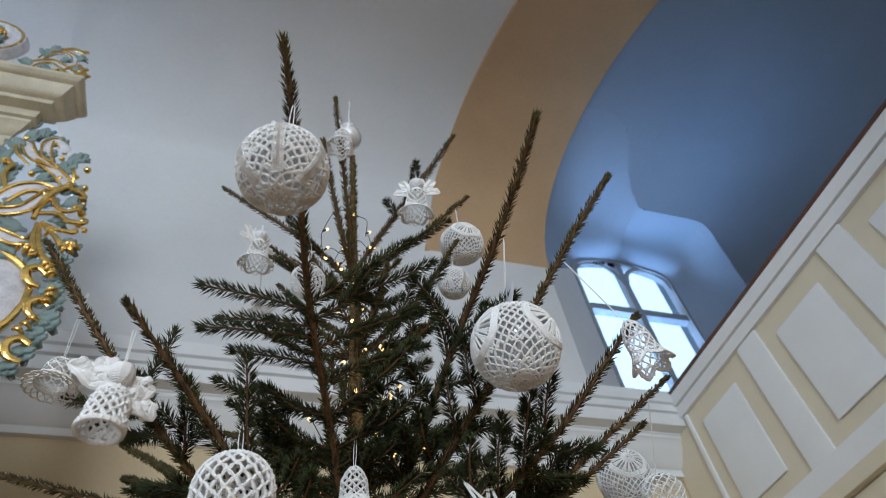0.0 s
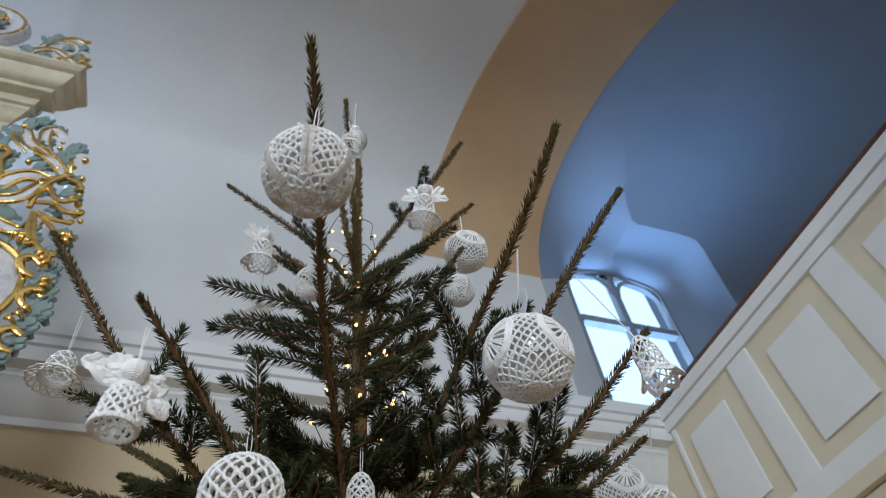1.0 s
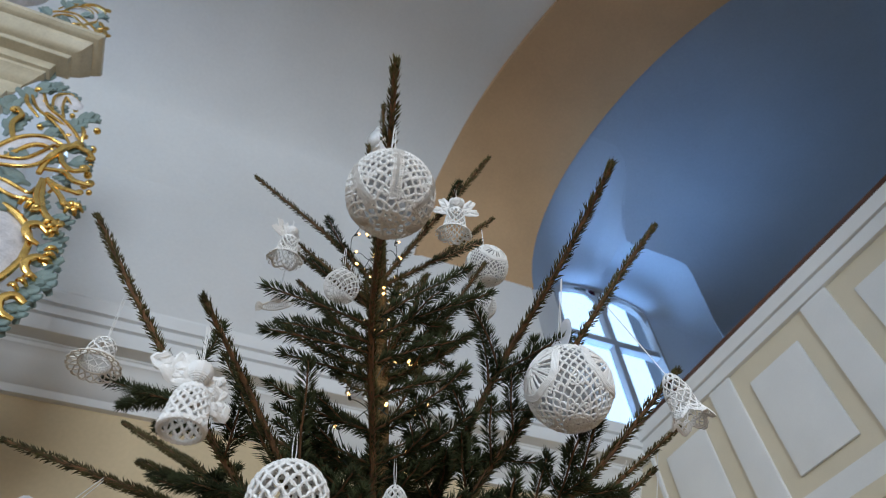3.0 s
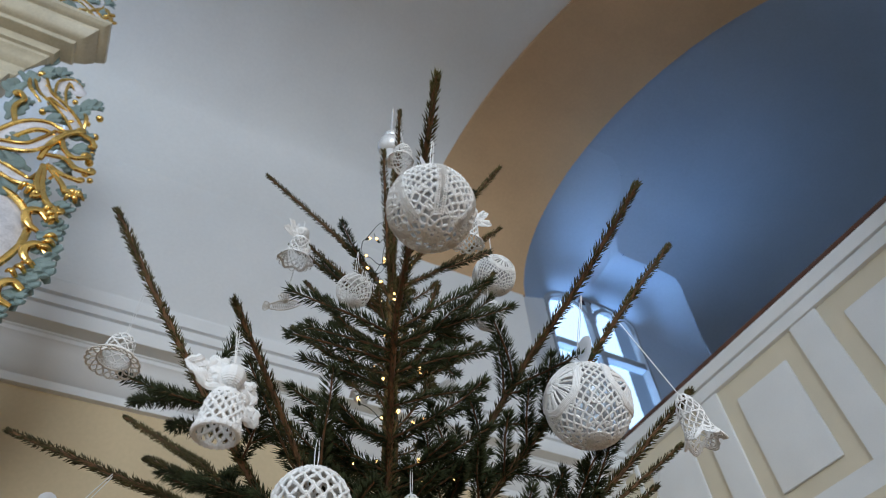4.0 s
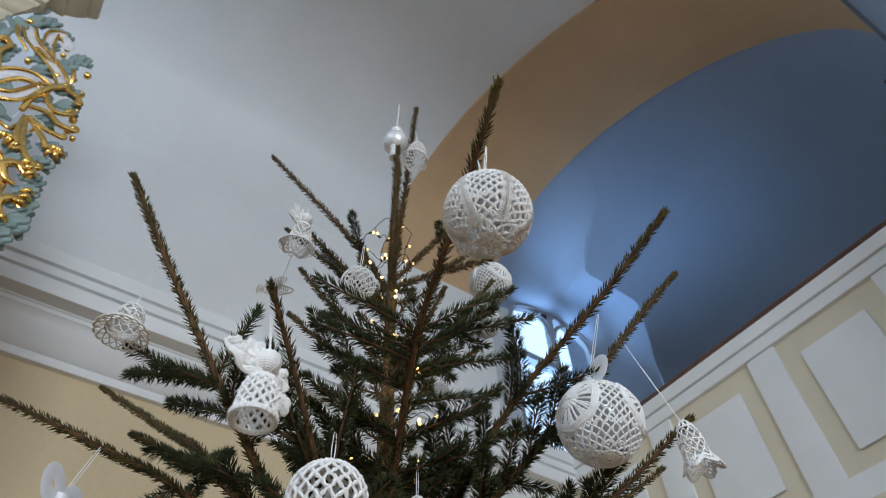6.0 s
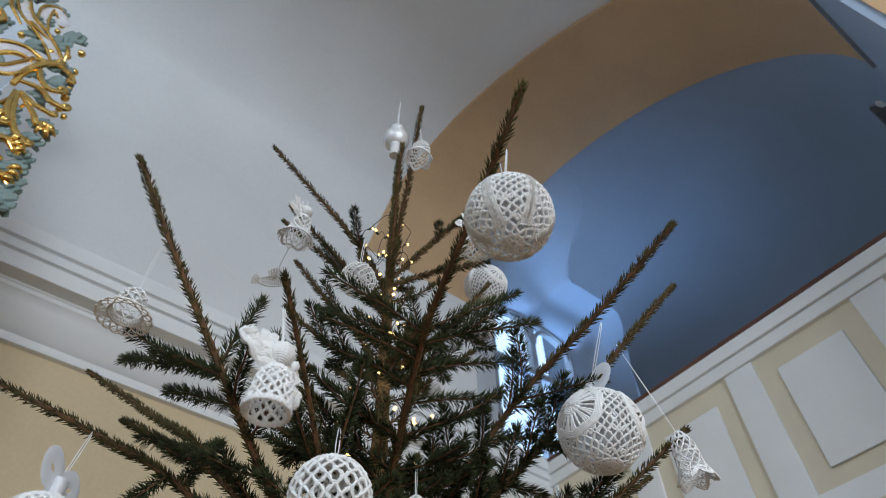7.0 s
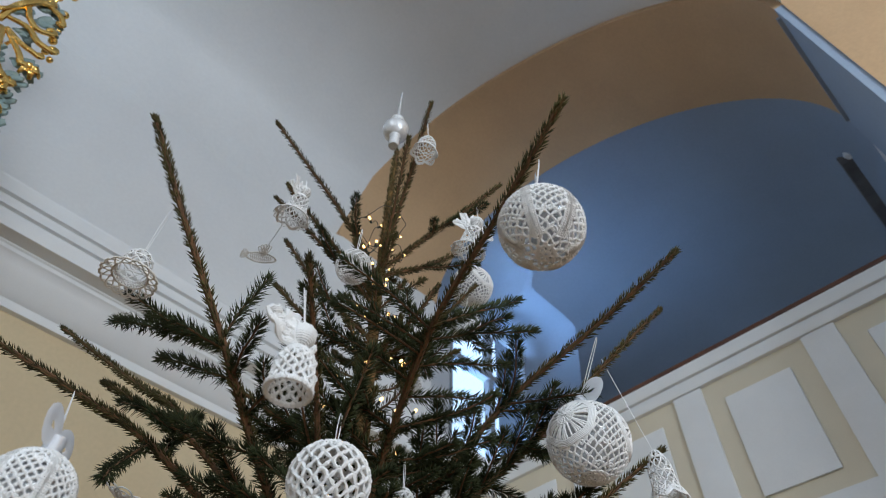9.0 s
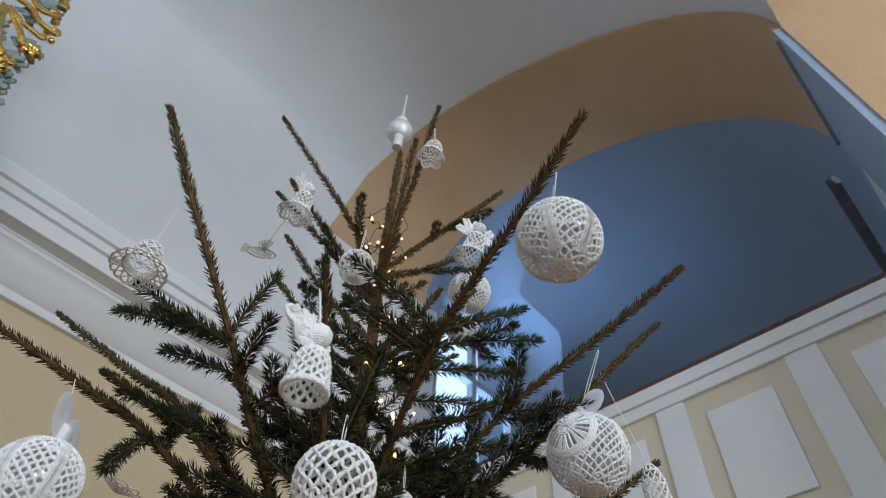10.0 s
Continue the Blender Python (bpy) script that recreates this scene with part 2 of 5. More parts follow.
def vault_point(th, grow, crease):
    """A point (y, z) of a vault's profile at the angle th; with a crease, the east haunch is a plain slope."""
    y, z = YC + (ARCH_W + grow) * math.cos(th), SPRING + (RISE + grow) * math.sin(th)
    tc = radians(31)
    if crease:
        y0, y1 = YC + ARCH_W + grow, YC + (ARCH_W + grow) * math.cos(tc) - 0.05
        if th < tc:
            y = y0 + (y1 - y0) * math.sin(th) / math.sin(tc)
        else:
            k = min(1.0, (th - tc) / radians(50))
            y -= 0.05 * (1 - k) ** 2 + 0.10 * math.sin(math.pi * k) * (1 - k)
    return y, z


LUNETTE = ((0.0, 1.0), (0.45, 0.995), (0.60, 0.980), (0.665, 0.945), (0.72, 0.87), (0.854, 0.647), (0.943, 0.388), (0.98, 0.20), (1.0, 0.0))


STEEP = ((0.0, 1.0), (0.06, 1.02), (0.12, 1.18), (0.20, 1.40), (0.3, 1.51), (0.45, 1.56), (0.9, 1.56), (0.96, 1.30), (0.985, 0.80), (0.995, 0.4), (1.0, 0.0))


def lunette_z(x, cx, w, low, high):
    """The lunette's height at x: a flat head with a sloping shoulder to the south and a steep one beside the arch."""
    u = min(1.0, abs(x - cx) / w)
    side = STEEP if x < cx and cx > 0 else LUNETTE
    for (u0, f0), (u1, f1) in zip(side, side[1:]):
        if u <= u1:
            return low + (high - low) * (f0 + (f1 - f0) * (u - u0) / (u1 - u0))
    return low


def vault(name, xa, xb, grow, crease, niche, material, label):
    """A barrel vault along x, between x = xa(y) and xb(y), with a lunette cut into its east haunch."""
    cx, w, low, high = niche
    n = 44
    us = sorted({i / 60 for i in range(61)})
    verts, faces = [], []
    for u in us:
        # the column's start: on the springing line, or on the lunette's edge
        th = 0.0
        for _ in range(4):
            y, z = vault_point(th, grow, crease)
            x = xa(y) + (xb(y) - xa(y)) * u
            if abs(x - cx) < w:
                zl = lunette_z(x, cx, w, low, high)
                th = math.asin(max(0.0, min(1.0, (zl - SPRING) / (RISE + grow))))
            else:
                th = 0.0
        for j in range(n + 1):
            # rows crowd on the haunch so that the crease stays sharp
            t = th + (math.pi - th) * j / n
            if crease and th < radians(31):
                t = th + (radians(31) - th) * j / 8 if j <= 8 else radians(31) + radians(149) * (j - 8) / (n - 8)
            y, z = vault_point(t, grow, crease)
            verts.append((xa(y) + (xb(y) - xa(y)) * u, y, z))
    m = n + 1
    for i in range(len(us) - 1):
        faces += [(i * m + j, i * m + j + 1, (i + 1) * m + j + 1, (i + 1) * m + j) for j in range(n)]
    ob = part(name, raw(verts, faces), material)
    return structure(ob, label, "ceiling")


def niche_edge(niche, grow, crease, foot, y_foot, n=40):
    """The lunette's edge where it cuts the vault, with its jambs down to z = foot."""
    cx, w, low, high = niche
    pts = [Vector((cx - w, y_foot, foot + (low - foot) * i / 6)) for i in range(6)]
    for i in range(n + 1):
        x = cx - w * math.cos(math.pi * i / n)
        z = lunette_z(x, cx, w, low, high)
        if z <= SPRING:
            y = y_foot
        else:
            th = math.asin(min(1.0, (z - SPRING) / (RISE + grow)))
            y = vault_point(th, grow, crease)[0]
        pts.append(Vector((x, y, z)))
    return pts + [Vector((cx + w, y_foot, foot + (low - foot) * i / 6)) for i in reversed(range(6))]


def window_edge(cx, w, sill, spring, top, y, n=40):
    pts = [Vector((cx - w, y, sill + (spring - sill) * i / 6)) for i in range(6)]
    pts += [Vector((cx + w * math.cos(math.pi * (1 - i / n)), y, spring + (top - spring) * math.sin(math.pi * i / n))) for i in range(n + 1)]
    return pts + [Vector((cx + w, y, sill + (spring - sill) * i / 6)) for i in reversed(range(6))]


def vault_tangents(edge, grow, cx):
    """For each point of a lunette's edge the vault's downward slope, fading out at x = cx: beside the arch the niche flows out of the vault without a crease."""
    slopes = []
    for p in edge:
        k = max(0.0, min(1.0, (cx - p.x) / 0.16))
        th = math.asin(max(0.0, min(1.0, (p.z - SPRING) / (RISE + grow))))
        down = Vector((0.0, (ARCH_W + grow) * math.sin(th), -(RISE + grow) * math.cos(th))).normalized()
        slopes.append(down * (k * k * (3 - 2 * k) if p.z > SPRING + 0.05 else 0.0))
    return slopes


def reveal(name, outer, inner, material, label, closed=True, slopes=None):
    """The splayed jambs, head and sill between a niche's edge and its window; slopes bend the start of each rib."""
    rows, n = 14 if slopes else 6, len(outer)
    verts, faces = [], []
    for j in range(rows + 1):
        s = j / rows
        for i, (a, b) in enumerate(zip(outer, inner)):
            p = a.lerp(b, s)
            if slopes and slopes[i].length > 0.0:
                k = slopes[i].length
                p += (slopes[i] / k * (b - a).length - (b - a)) * (k * s * (1 - s) ** 2)
            verts.append(tuple(p))
    for j in range(rows):
        faces += [(j * n + i, j * n + (i + 1) % n, (j + 1) * n + (i + 1) % n, (j + 1) * n + i) for i in range(n if closed else n - 1)]
    return structure(part(name, raw(verts, faces), material), label, "window niche")


def arched_window(name, cx, w, sill, spring, top, y, bar, label, coloured):
    """An arched window of four panes: frame, mullion, crossbar, panes and coloured head glass."""
    win = thing(name, pose(0, 0, 0), label, "window", kind="structure")
    edge = window_edge(cx, w, sill, spring, top, y, 28)
    inner = [Vector((cx + (p.x - cx) * 0.955, p.y, sill + 0.04 + (p.z - sill) * 0.965)) for p in edge]
    n = len(edge)
    verts, faces = [], []
    for dy in (-0.05, 0.05):
        verts += [(p.x, y + dy, p.z) for p in edge] + [(p.x, y + dy, p.z) for p in inner]
    for i in range(n):
        k = (i + 1) % n
        faces += [(i, k, n + k, n + i), (2 * n + i, 3 * n + i, 3 * n + k, 2 * n + k), (n + i, n + k, 3 * n + k, 3 * n + i), (i, 2 * n + i, 2 * n + k, k)]
    part("window_frame", raw(verts, faces), IRON, win)
    part("mullion", box(cx - 0.035, cx + 0.035, y - 0.04, y + 0.04, sill + 0.05, top - 0.03, 0.008), IRON, win)
    part("crossbar", box(cx - w * 0.92, cx + w * 0.92, y - 0.045, y + 0.045, bar - 0.04, bar + 0.04, 0.008), IRON, win)
    for side in (-1, 1):
        for lo, hi in ((sill + 0.06, bar), (bar, top - 0.04)):
            cols, verts, faces = 12, [], []
            for i in range(cols + 1):
                x = side * w * 0.93 * i / cols
                zt = hi if hi == bar else spring + (top - 0.04 - spring) * math.sqrt(max(0, 1 - (x / (w * 0.95)) ** 2))
                verts += [(cx + x, y + 0.01, lo), (cx + x, y + 0.01, zt), (cx + x, y + 0.016, zt), (cx + x, y + 0.016, lo)]
            for i in range(cols):
                a, b = 4 * i, 4 * i + 4
                faces += [(a, b, b + 1, a + 1), (a + 2, b + 2, b + 3, a + 3), (a + 1, b + 1, b + 2, a + 2), (a + 3, b + 3, b, a)]
            faces += [(0, 1, 2, 3), (4 * cols, 4 * cols + 3, 4 * cols + 2, 4 * cols + 1)]
            part("pane", raw(verts, faces), PANE, win).visible_shadow = False
    if coloured:
        # two round-headed lights: tracery bars that fork from the mullion, edged with small scallops
        for sd in (-1, 1):
            lead, half = Pile(), w * 0.46
            mid, foot, rise = cx + sd * (half + 0.03), spring - 0.14, top - 0.05 - (spring - 0.14)
            pts = [(mid - half * math.cos(math.pi * i / 24), y - 0.02, foot + rise * math.sin(math.pi * i / 24) ** 0.8) for i in range(25)]
            lead.add(tube(pts, 0.017, 8, 0.9, up=(0, 1, 0)))
            for i in range(1, 24):
                p = Vector(pts[i])
                c = Vector((mid, y - 0.02, foot + 0.05))
                lead.add(tube([p, p + (c - p).normalized() * 0.035], lambda t: 0.020 - 0.008 * t, 7))
            part("tracery_bar", lead.bm(), IRON, win, "grey tracery bar with a scalloped edge")
        for dx, dz, m, r, nm in ((-0.03, 0.17, RED_PANE, 0.075, "red"), (-0.22, 0.175, GREEN_PANE, 0.070, "green")):
            p, v, f = (cx + dx, y - 0.03, spring + dz), [], []
            for dy in (-0.004, 0.004):
                for k in range(16):
                    a = 2 * math.pi * k / 16
                    v.append((p[0] + r * math.cos(a) * 1.15 + 0.3 * r * math.sin(a), p[1] + dy, p[2] + 0.55 * r * math.sin(a)))
            f = [tuple(reversed(range(16))), tuple(range(16, 32))] + [(k, (k + 1) % 16, 16 + (k + 1) % 16, 16 + k) for k in range(16)]
            part("coloured_pane", raw(v, f), m, win, nm + " stained glass leaf")
    return win


# arch between the choir and the gallery bay
ring = arc(0.0) + list(reversed(arc(0.32)))
arch = part("arch", sweep(ring, lambda p: [(x_out(p[0]), p[0], p[1]), ((x_out(p[0]) + x_in(p[0])) / 2, p[0], p[1]), (x_in(p[0]), p[0], p[1])]), OCHRE)
structure(arch, "wide ochre-washed masonry arch with a smooth soffit", "arch")

NAVE_NICHE = (3.43, 1.17, 5.77, 6.555)
CHOIR_NICHE = (-3.05, 1.45, 5.55, 6.62)
vault("ceiling_choir", lambda y: -5.2, x_out, 0.055, True, CHOIR_NICHE, PLASTER, "smooth white-plastered vault over the choir with a soft crease")
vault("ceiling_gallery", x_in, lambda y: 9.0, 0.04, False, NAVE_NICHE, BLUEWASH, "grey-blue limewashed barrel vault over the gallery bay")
outer, inner = niche_edge(NAVE_NICHE, 0.04, False, 4.30, 3.12), window_edge(3.425, 0.585, 4.62, 6.31, 6.53, 3.47)
reveal("window_niche_1", outer[6:] + outer[:1], inner[6:] + inner[:1], LIT_BLUE, "splayed plaster niche round the arched window, window light in its paler blue", False,
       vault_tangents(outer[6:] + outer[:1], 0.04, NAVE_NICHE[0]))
reveal("window_jamb_1", outer[:7], inner[:7], PLASTER, "splayed white plaster jamb between pier and window", False)
reveal("window_niche_2", niche_edge(CHOIR_NICHE, 0.055, True, 4.34, 3.15), window_edge(-3.05, 0.64, 4.62, 5.80, 6.44, 3.55), PLASTER, "splayed white plaster niche behind the altar")
arched_window("window_1", 3.425, 0.585, 4.62, 6.31, 6.53, 3.50, 5.75, "arched four-light window with grey bars and coloured leaves of glass", True)
arched_window("window_2", -3.05, 0.64, 4.62, 5.80, 6.44, 3.58, 5.63, "arched four-light window with grey bars behind the altar", False)


def wall(name, bm, material, label):
    return structure(part(name, bm, material), label, "wall")


for cx in (4.6, -4.0):
    structure(part("backdrop", box(cx - 4.2, cx + 4.2, 8.0, 8.02, 4.0, 14.0), SKYGLOW), "bright pale overcast sky outside the window", "sky")

# the east wall below and above the cornice; openings of the niches stay free
wall("wall_east", box(-5.2, 9.0, 3.20, 3.75, 0.0, 4.30), SAND, "sand-coloured limewashed east wall below the white cornice")
for a, b in ((-5.2, -4.5), (-1.6, 1.0)):
    wall("wall_east_upper", box(a, b, 3.153, 3.75, 4.30, 5.78), PLASTER, "white plaster wall between cornice and vault")
wall("wall_east_gallery", box(4.61, 9.0, 3.125, 3.75, 4.30, 5.79), PLASTER, "white plaster wall of the gallery bay")
# the pier under the arch's east foot, with a splayed edge towards the choir
pier = raw([(0.98, 3.17, 4.25), (1.19, 3.10, 4.25), (2.28, 3.10, 4.25), (2.28, 3.75, 4.25), (0.98, 3.75, 4.25)] + [(0.98, 3.17, 5.75), (1.19, 3.10, 5.75), (2.28, 3.10, 5.75), (2.28, 3.75, 5.75), (0.98, 3.75, 5.75)],
           [(0, 1, 6, 5), (1, 2, 7, 6), (2, 3, 8, 7), (3, 4, 9, 8), (4, 0, 5, 9), (4, 3, 2, 1, 0), (5, 6, 7, 8, 9)])
wall("pier_east", pier, PLASTER, "white plaster pier under the foot of the arch")
pier = raw([(x, y, z) for z in (0.0, 5.75) for x, y in ((x_out(-0.36), -0.36), (x_in(-0.36), -0.36), (x_in(-0.9), -0.9), (x_out(-0.9), -0.9))],
           [(0, 1, 5, 4), (1, 2, 6, 5), (2, 3, 7, 6), (3, 0, 4, 7), (3, 2, 1, 0), (4, 5, 6, 7)])
# Blue window light on the white plaster is put into its colour.
wall("pier_west", pier, LIT_BLUE, "white plaster face of the pier under the arch, blue window light in its colour")
impost = box(x_out(-0.36) + 0.06, x_in(-0.36) - 0.05, -0.40, -0.335, 5.715, 5.745, 0.006)
structure(part("impost", impost, IRON), "thin grey impost ledge under the foot of the arch", "moulding")
# A dark bar stands in for the shaded niche head on the west haunch.
beam = thing("recess_shade", pose(3.90, -0.28, 6.16), "dark bar for the shade of a recess in the vault, with a white knob", "beam")
part("shade_bar", box(0.0, 4.0, -0.07, 0.09, 0.07, 0.18, 0.01), SHADE, beam)
part("knob", Pile().add(lathe([(0.0, -0.02), (0.03, -0.015), (0.042, 0.02), (0.035, 0.05), (0.0, 0.06)], 14)).bm(), WHITE, beam, "white knob").matrix_local = pose(-0.02, 0.0, 0.10, 0, -90, 0)
# walls that close the place behind and beside the camera
wy = [-0.41, -7.0]
wall_bm = raw([(x_out(y) - 0.012, y, z) for y in wy for z in (0, 7.6)] + [(x_out(y) + 0.4, y, z) for y in (-0.7, -7.0) for z in (0, 7.6)],
              [(0, 1, 3, 2), (4, 6, 7, 5), (0, 4, 5, 1), (2, 3, 7, 6), (0, 2, 6, 4), (1, 5, 7, 3)])
wall("wall_south", wall_bm, OCHRE, "ochre-washed wall beside the arch")
# Unseen wall; its opening is added for the north lamp.
north = box(-5.6, -5.2, -7.0, -2.9, 0, 7.6)
box(-5.6, -5.2, -0.3, 3.75, 0, 7.6, bm=north)
box(-5.6, -5.2, -2.9, -0.3, 0, 3.7, bm=north)
box(-5.6, -5.2, -2.9, -0.3, 5.5, 7.6, bm=north)
wall("wall_north", north, PLASTER, "unseen plain white wall opened for an added fill lamp")
# The opening in this unseen wall is made only for the fill lamp.
end = box(9.0, 9.4, -1.5, 0.4, 0, 7.6)
box(9.0, 9.4, 2.2, 3.75, 0, 7.6, bm=end)
box(9.0, 9.4, 0.4, 2.2, 0, 3.6, bm=end)
box(9.0, 9.4, 0.4, 2.2, 5.6, 7.6, bm=end)
wall("wall_gallery_end", end, BLUEWASH, "unseen grey-blue end wall of the gallery bay, opened for an added fill lamp")
wall("wall_gallery_west", box(3.2, 9.0, -0.80, -0.40, 0, 5.80), PLASTER, "plain white wall of the gallery bay")
# Wall behind the camera, with a gap invented for the west lamp.
west = box(-5.2, -3.1, -7.4, -7.0, 0, 7.6)
box(0.1, 4.4, -7.4, -7.0, 0, 7.6, bm=west)
box(-3.1, 0.1, -7.4, -7.0, 0, 1.6, bm=west)
box(-3.1, 0.1, -7.4, -7.0, 4.8, 7.6, bm=west)
wall("wall_west", west, PLASTER, "unseen plain white wall with a wide opening for an added fill lamp")
structure(part("ceiling_west", box(-5.2, 4.4, -7.0, -0.42, 7.2, 7.5), PLASTER), "plain white ceiling of the west bay", "ceiling")
wall("wall_over_bay", box(-5.2, 1.55, -0.62, -0.43, 5.76, 7.2), PLASTER, "plain white wall over the west edge of the vault")
structure(part("floor", box(-5.6, 9.4, -7.4, 3.75, -0.2, 0.0), STONE), "worn brown boarded floor", "floor")

# cornice along the east wall
CORNICE = [(3.22, 3.735), (3.165, 3.735), (3.165, 3.782), (3.152, 3.79), (3.14, 3.80), (3.12, 3.82), (3.09, 3.86), (3.06, 3.90), (3.045, 3.93), (3.03, 3.94), (3.03, 3.962),
           (3.02, 3.968), (3.02, 3.975), (2.932, 3.975), (2.928, 3.982), (2.928, 4.062), (2.938, 4.066), (2.938, 4.074), (2.914, 4.078), (2.914, 4.128), (2.924, 4.132), (2.924, 4.140),
           (2.900, 4.145), (2.896, 4.218), (2.906, 4.222), (2.906, 4.232), (2.902, 4.240), (2.960, 4.262), (3.10, 4.335), (3.22, 4.335)]
cornice = part("cornice", sweep(CORNICE, lambda p: [(-5.2, *p), (-1.5, *p), (2.80, *p)]), WHITE)
structure(cornice, "deep white moulded cornice with stepped fillets and a cove", "cornice")


# gallery parapet: stiles and raised panels on a cream field
PX = 2.80
parapet = thing("gallery_parapet", pose(PX, 2.86, 3.06), "white gallery parapet with raised panels on a cream ground and a brown handrail", "parapet", kind="structure")


def flat_part(name, y0, y1, z0, z1, depth, back, material, bevel, label=""):
    """A board of the parapet: depth metres proud of the field."""
    return part(name, box(-depth, back, y0 - 2.86, y1 - 2.86, z0 - 3.06, z1 - 3.06, bevel), material, parapet, label)


Y_END = -1.2
flat_part("field", Y_END, 3.19, 3.06, 4.03, 0.0, 0.10, CREAM, 0.0, "cream ground behind the panels")
flat_part("frieze", Y_END, 3.19, 4.03, 4.112, 0.030, 0.10, WHITE, 0.004, "white lower frieze board")
flat_part("top_board", Y_END, 3.19, 4.116, 4.205, 0.048, 0.10, WHITE, 0.006, "white upper frieze board")
flat_part("handrail", Y_END, 3.19, 4.207, 4.236, 0.052, 0.16, OXBLOOD, 0.012, "brown-stained handrail")
flat_part("bottom_rail", Y_END, 3.19, 3.06, 3.185, 0.032, 0.10, WHITE, 0.004, "white bottom rail")
flat_part("base_moulding", Y_END, 3.19, 2.98, 3.058, 0.055, 0.10, CREAM, 0.012, "cream moulding under the parapet")
flat_part("fascia", Y_END, 3.19, 2.60, 2.976, 0.010, 0.10, CREAM, 0.004, "cream fascia under the parapet")
centres = [2.135 - 0.809 * i for i in range(5)]
for c in centres:
    flat_part("stile", c - 0.093, c + 0.093, 3.188, 4.027, 0.019, 0.0, WHITE, 0.006)
flat_part("stile", 2.868, 2.90, 3.188, 4.027, 0.019, 0.0, WHITE, 0.006)
for a, b in [(2.371, 2.763)] + [(c - 0.602, c - 0.207) for c in centres[:4]]:
    flat_part("panel", a, b, 3.285, 3.895, 0.017, 0.0, WHITE, 0.012, "raised white panel")
structure(part("gallery_floor", box(PX + 0.02, 9.0, -0.40, 3.12, 2.75, 3.05), BOARDS), "pale boarded gallery floor", "floor")
structure(part("gallery_soffit", box(PX + 0.02, 9.0, -0.40, 3.12, 2.70, 2.745), CREAM), "cream underside of the gallery", "ceiling")


# ---- the tree ----
TX, TY = 0.162, 0.912
tree = thing("christmas_tree", pose(TX, TY, 0), "tall dark green spruce with long bare upper shoots", "christmas tree")


def axis(z):
    """The trunk's middle at a height."""
    return Vector((TX - 0.018 * max(0.0, z - 2.3), TY + 0.006 * math.sin(z * 5), z))


def local(p):
    return Vector(p) - Vector((TX, TY, 0))


rng = random.Random(5)
bark_pile = Pile().add(tube([local(axis(0.02 + 0.05 * i)) for i in range(65)], lambda t: 0.034 * (1 - t) + 0.0045 + 0.0010 * math.sin(t * 170), 14))
for i in range(70):
    # stubs and ridges of old twigs on the bark
    z = 1.9 + 1.3 * i / 70
    a = 2.4 * i
    c = local(axis(z))
    r = 0.034 * (1 - z / 3.24) + 0.0050
    d = Vector((math.cos(a), math.sin(a), 0.3))
    bark_pile.add(tube([c + d * r * 0.8, c + d * (r + 0.004 + 0.004 * rng.random())], 0.0016, 5))
part("trunk", bark_pile.bm(), TRUNK, tree, "rough yellow-brown trunk")


NRNG = np.random.default_rng(7)


class Needles:
    """Collects needles, each a slim three-sided spindle, as arrays."""

    def __init__(self):
        self.base, self.side, self.edge, self.tip = [], [], [], []

    def add(self, base, side, edge, tip):
        for pile, rows in ((self.base, base), (self.side, side), (self.edge, edge), (self.tip, tip)):
            pile.append(rows)

    def make(self, name, material, parent):
        if not self.base:
            return None
        b, q, e, t = (np.concatenate(k) for k in (self.base, self.side, self.edge, self.tip))
        m, n = b * 0.55 + t * 0.45, len(b)
        verts = np.stack([b, m + q, m - q * 0.5 + e, m - q * 0.5 - e, t], 1).reshape(-1, 3)
        o = (np.arange(n) * 5)[:, None, None]
        faces = (o + np.array([[0, 2, 1], [0, 3, 2], [0, 1, 3], [1, 2, 4], [2, 3, 4], [3, 1, 4]])[None]).reshape(-1, 3)
        return mesh_of(name, verts, faces, material, parent)


def unit(a):
    return a / np.maximum(np.linalg.norm(a, axis=1, keepdims=True), 1e-9)


